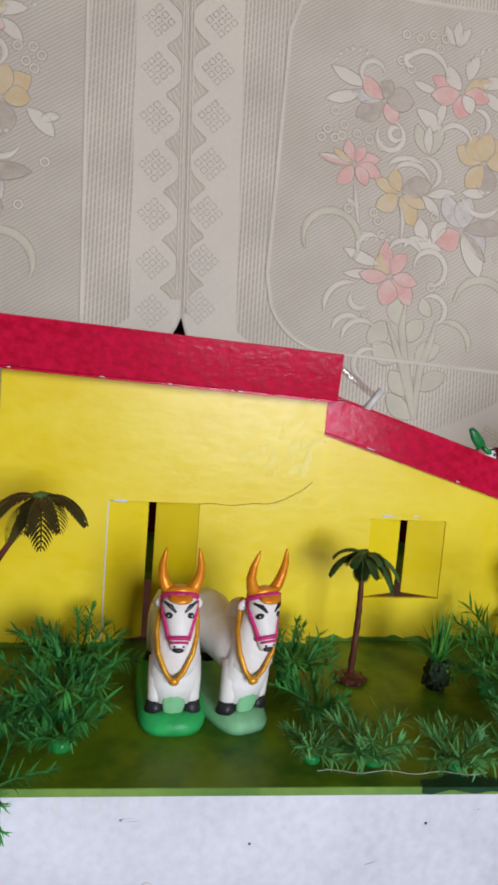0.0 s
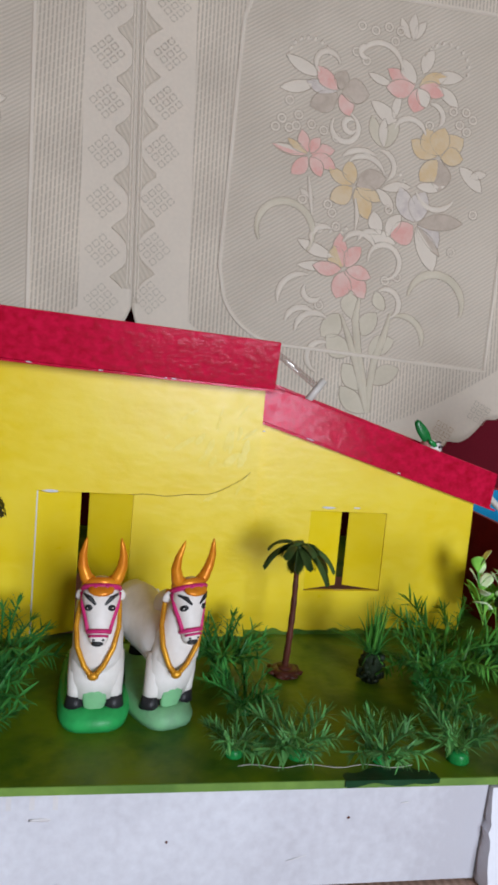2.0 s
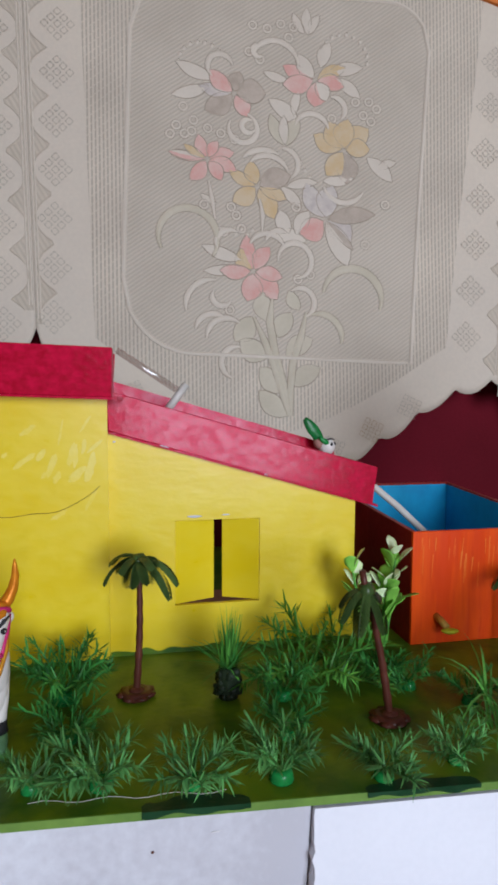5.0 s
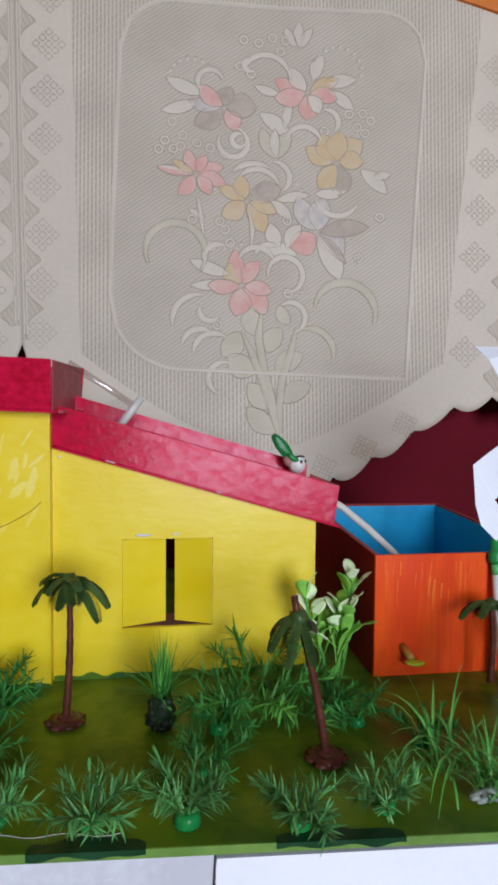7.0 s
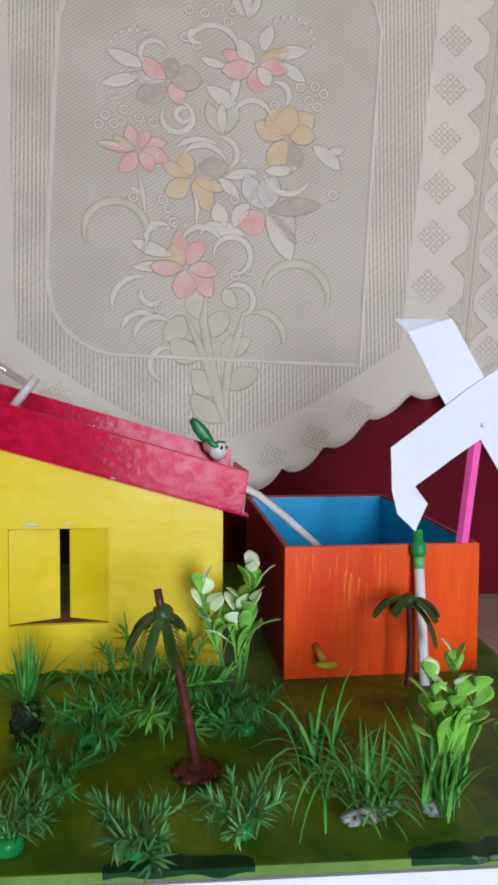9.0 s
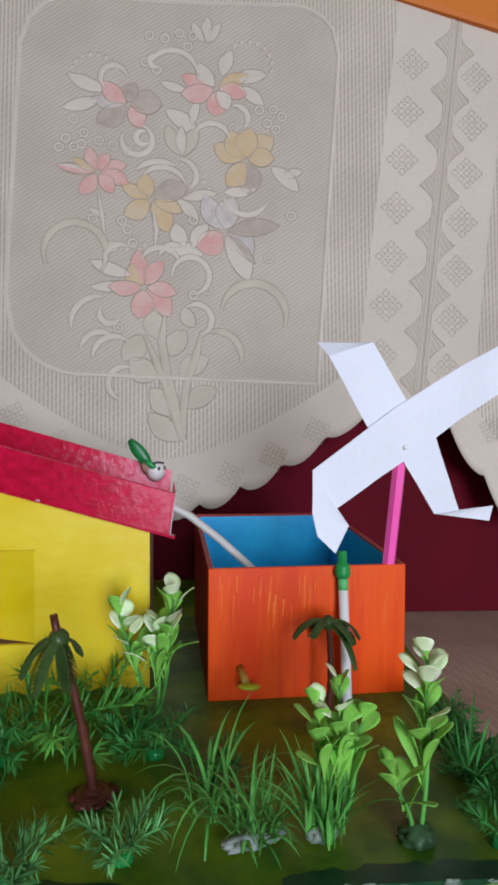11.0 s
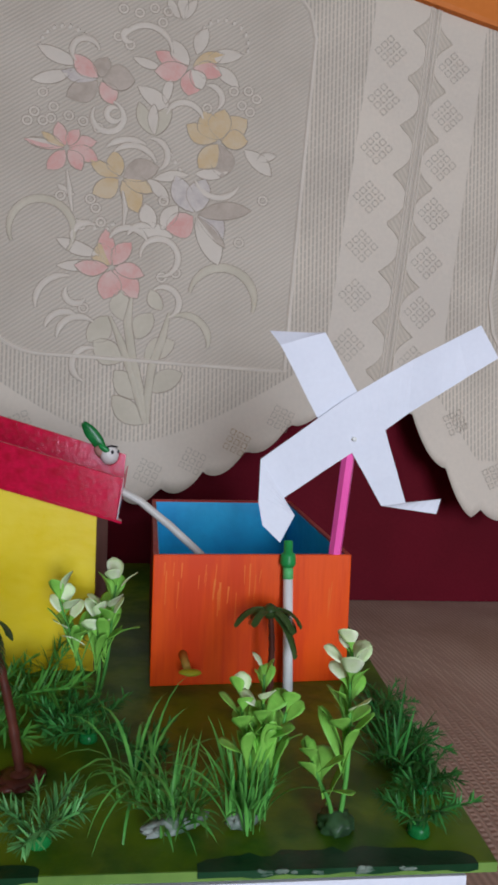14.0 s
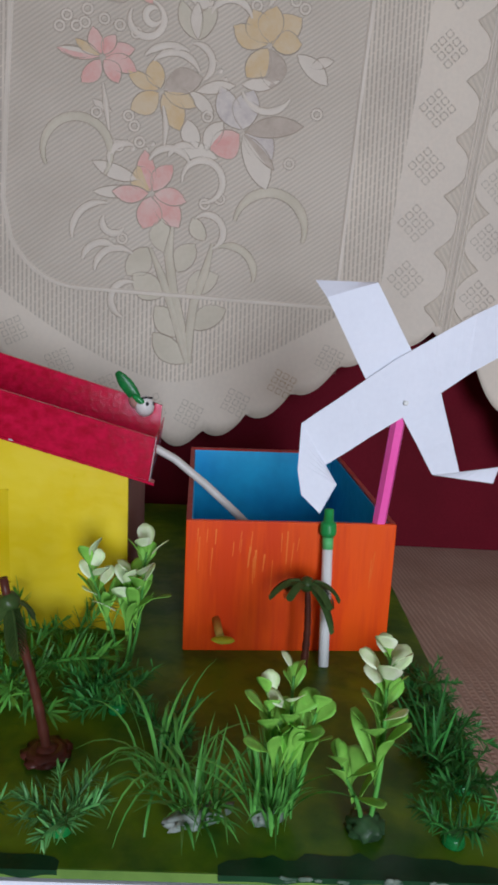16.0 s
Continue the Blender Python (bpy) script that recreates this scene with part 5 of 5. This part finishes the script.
bush(8.2, 30.5, 0.95, 13, DARK)
bush(18.6, 32.6, 1.0, 13, DARK)
bush(17.8, 29.0, 0.85, 12, DARK)
bush(25.4, 32.4, 0.85, 8, FOOT)
bush(27.7, 30.2, 0.85, 9, FOOT)
bush(24.2, 33.6, 0.9, 13, DARK, False)
bush(39.4, 30.6, 0.85, 13, DARK, False, tall=0.75, spread=60)
bush(38.9, 27.4, 0.85, 13, DARK, tall=0.75, spread=60)
bush(37.6, 24.9, 0.85, 8, FOOT)
bush(39.3, 32.4, 0.75, 12, DARK, False, tall=0.7, spread=65)
bush(38.6, 29.0, 0.75, 12, DARK, False, tall=0.7, spread=65)
bush(39.8, 34.0, 0.8, 12, DARK, False, tall=0.75, spread=60)
bush(20.4, 33.6, 1.2, 9, "bright green plastic fern with feathery sprays", False, SPRIGS_LIT, 62)
bush(22.6, 36.3, 1.05, 8, "bright green plastic fern with feathery sprays by the wall", False, SPRIGS_LIT, 50)
bush(-5.7, 25.55, 0.8, 6, "limp plastic sprig hanging at the board's edge", False, SPRIGS, 85, 0.15)


def grass_mesh(seed, n, length, width, spread, droop, base=0.35):
    r = random.Random(seed)
    bm = B()
    for i in range(n):
        a = r.uniform(0, 2 * math.pi)
        k = r.uniform(0.1, 1) * spread
        b = a + r.gauss(0, 0.9)
        blade(bm, (base * math.cos(b) * r.random(), base * math.sin(b) * r.random(), 0), (math.cos(a) * k, math.sin(a) * k, 1), length * r.uniform(0.45, 1.15), width * r.uniform(0.7, 1.2), droop * r.uniform(0.4, 1.3), 7, 0, 0.35)
    return bm


def tuft(x, y, n, length, spread, droop, label, lump=None, width=0.125, material=GRASS, seed=1):
    t = thing("plastic_grass", x, y, 0, label, "plastic plant", "grass tufts on the board")
    per = max(1, n // 4)
    for i in range(4):
        part("grass_clump", grass_mesh(seed * 10 + i, per, length, width, spread, droop, 0.85), material, t, at=pose(0, 0, 0.002, 0, 0, 90 * i))
    if lump:
        bm = B()
        blob(bm, (0, 0, 0.3), lump, 0, (0, 0, 20), 3, 0.5)
        part("glue_lump", bm, STONE, t, "grey glue lump")
    return t


# upright tuft in a dark pot by the window
pot = thing("potted_tuft", 15.9, 33.3, 0, "green plastic tuft in a dark lumpy pot", "potted plant")
bm = B()
tube(bm, [(0, 0, 0), (0, 0, 0.5), (0, 0, 1.1), (0, 0, 1.6), (0, 0, 1.5)], [0.5, 0.6, 0.6, 0.5, 0.35], 14)
for i in range(40):
    a = rnd.uniform(0, 6.28)
    blob(bm, (0.55 * math.cos(a), 0.55 * math.sin(a), rnd.uniform(0.2, 1.45)), (rnd.uniform(0.1, 0.3), 0.2, rnd.uniform(0.12, 0.3)), 0, (0, 0, 0), 1)
part("pot", bm, CLAY, pot)
for i in range(4):
    part("grass_clump", grass_mesh(70 + i, 16, 3.2, 0.09, 0.30, 0.1), NEEDLE_LIT, pot, at=pose(0, 0, 0.014, 0, 0, 90 * i))
for i in range(4):
    part("low_clump", grass_mesh(80 + i, 16, 2.5, 0.09, 2.2, 0.6), NEEDLE, pot, at=pose(0, 0, 0.015, 0, 0, 90 * i))

tuft(29.0, 25.9, 72, 3.0, 0.9, 2.0, "long arching plastic grass in a grey glue lump", (1.15, 0.45, 0.24), seed=1, width=0.13)
tuft(31.4, 25.9, 72, 3.3, 0.5, 1.4, "long plastic grass at the foot of a pale plant", (0.6, 0.4, 0.26), seed=2, width=0.13)
tuft(38.3, 28.8, 24, 3.4, 1.0, 0.8, "trailing dark plastic grass at the board's edge", None, material=NEEDLE, seed=3)
tuft(27.6, 27.6, 36, 4.6, 0.9, 3.4, "thin arching plastic grass", None, seed=4, width=0.14)


def paddle_mesh(pale, slim=1.0):
    """A spoon-shaped waxy leaf along +x, with a short stalk."""
    bm = B()
    rows = []
    n = 8
    for i in range(n + 1):
        s = i / n
        w = 0.05 + 0.44 * slim * math.sin(math.pi * min(1, max(0, (s - 0.22) / 0.80)) ** 1.5) ** 0.65 * (1 if s < 0.98 else 0.5)
        x, z = 1.7 * s, 0.22 * math.sin(s * 2.2)
        rows.append([bm.verts.new((x, w * e, z + 0.10 * w * abs(e))) for e in (-1, -0.5, 0, 0.5, 1)])
    for i, (r0, r1) in enumerate(zip(rows, rows[1:])):
        for e in range(4):
            f = bm.faces.new((r0[e], r1[e], r1[e + 1], r0[e + 1]))
            f.smooth, f.material_index = True, 1 if pale and i > 2 else 0
    r = bmesh.ops.extrude_face_region(bm, geom=list(bm.faces))
    bmesh.ops.translate(bm, verts=[v for v in r["geom"] if isinstance(v, bmesh.types.BMVert)], vec=(0, 0, -0.02))
    return mesh_of("leaf", bm, [LEAF, LEAF_PALE])


PADDLE, PADDLE_PALE, NARROW = paddle_mesh(False), paddle_mesh(True), paddle_mesh(False, 0.35)


def lily(x, y, stems, label, size=1.0, lump=True, seed=1, pale=0.35, dense=2.3):
    t = thing("pale_plant", x, y, 0, label, "plastic plant", "pale leafy plants")
    r = random.Random(seed)
    if lump:
        bm = B()
        blob(bm, (0, 0, 0.25), (0.62, 0.55, 0.4), 0, (0, 0, 0), 3, 0.5)
        part("foot", bm, FOOT_GREEN, t, "dark moulded foot")
    for dx, dy, h in stems:
        bm = B()
        pts = [Vector((dx * 0.2, dy * 0.2, 0.2)).lerp(Vector((dx, dy, h)), i / 8) + Vector((0.12 * math.sin(i * 0.6), 0, 0)) for i in range(9)]
        tube(bm, pts, [0.10 - 0.006 * i for i in range(9)], 7)
        part("stem", bm, GRASS, t)
        n = int(h * dense)
        for i in range(n):
            s = 0.22 + 0.78 * (i + 1) / n
            p = pts[0].lerp(pts[-1], s) * CM
            az = 137.5 * i + r.uniform(-20, 20)
            broad = s > 0.5
            up = -(12 + 42 * s + r.uniform(-14, 14)) if broad else -r.uniform(48, 72)
            k = size * r.uniform(0.8, 1.1) * (1.08 - 0.36 * s if broad else 1.25)
            pick = (PADDLE_PALE if h > 4 and r.random() < pale + 0.9 * (s - 0.7) else PADDLE) if broad else NARROW
            part("leaf", pick, None, t, at=pose(p.x, p.y, p.z, 0, 0, az) @ pose(0, 0, 0, r.uniform(-25, 25), up, 0) @ Matrix.Diagonal((k, k, k, 1)))
    return t


lily(25.3, 36.2, [(1.1, 0.0, 5.9), (0.3, -0.3, 4.4), (-1.6, -0.2, 5.3)], "pale green leafy plastic plant with cream leaf tips by the wall", 1.22, False, 3, 0.6, 2.8)
lily(31.8, 26.0, [(0.3, 0.0, 5.5), (1.2, 0.2, 4.0), (-0.5, 0.1, 4.6)], "pale green leafy plastic plant rising from grass", 0.9, False, 5, 0.25, 2.9)
lily(34.7, 25.4, [(0.5, 0.2, 6.4), (-0.9, -0.1, 2.6)], "pale green leafy plastic plant with whitish top leaves", 1.0, True, 8, 0.45, 3.3)

# thread lying along the row of bushes
wire = thing("loose_thread", 10, 26, 0, "thin pale thread trailing between the bush feet", "thread")
bm = B()
tube(bm, [(-3.0 + 0.5 * i, 0.25 - 0.09 * i * 0.5 + 0.12 * math.sin(i * 1.3), 0.05) for i in range(16)], 0.012, 5)
part("thread", bm, HOSE, wire)
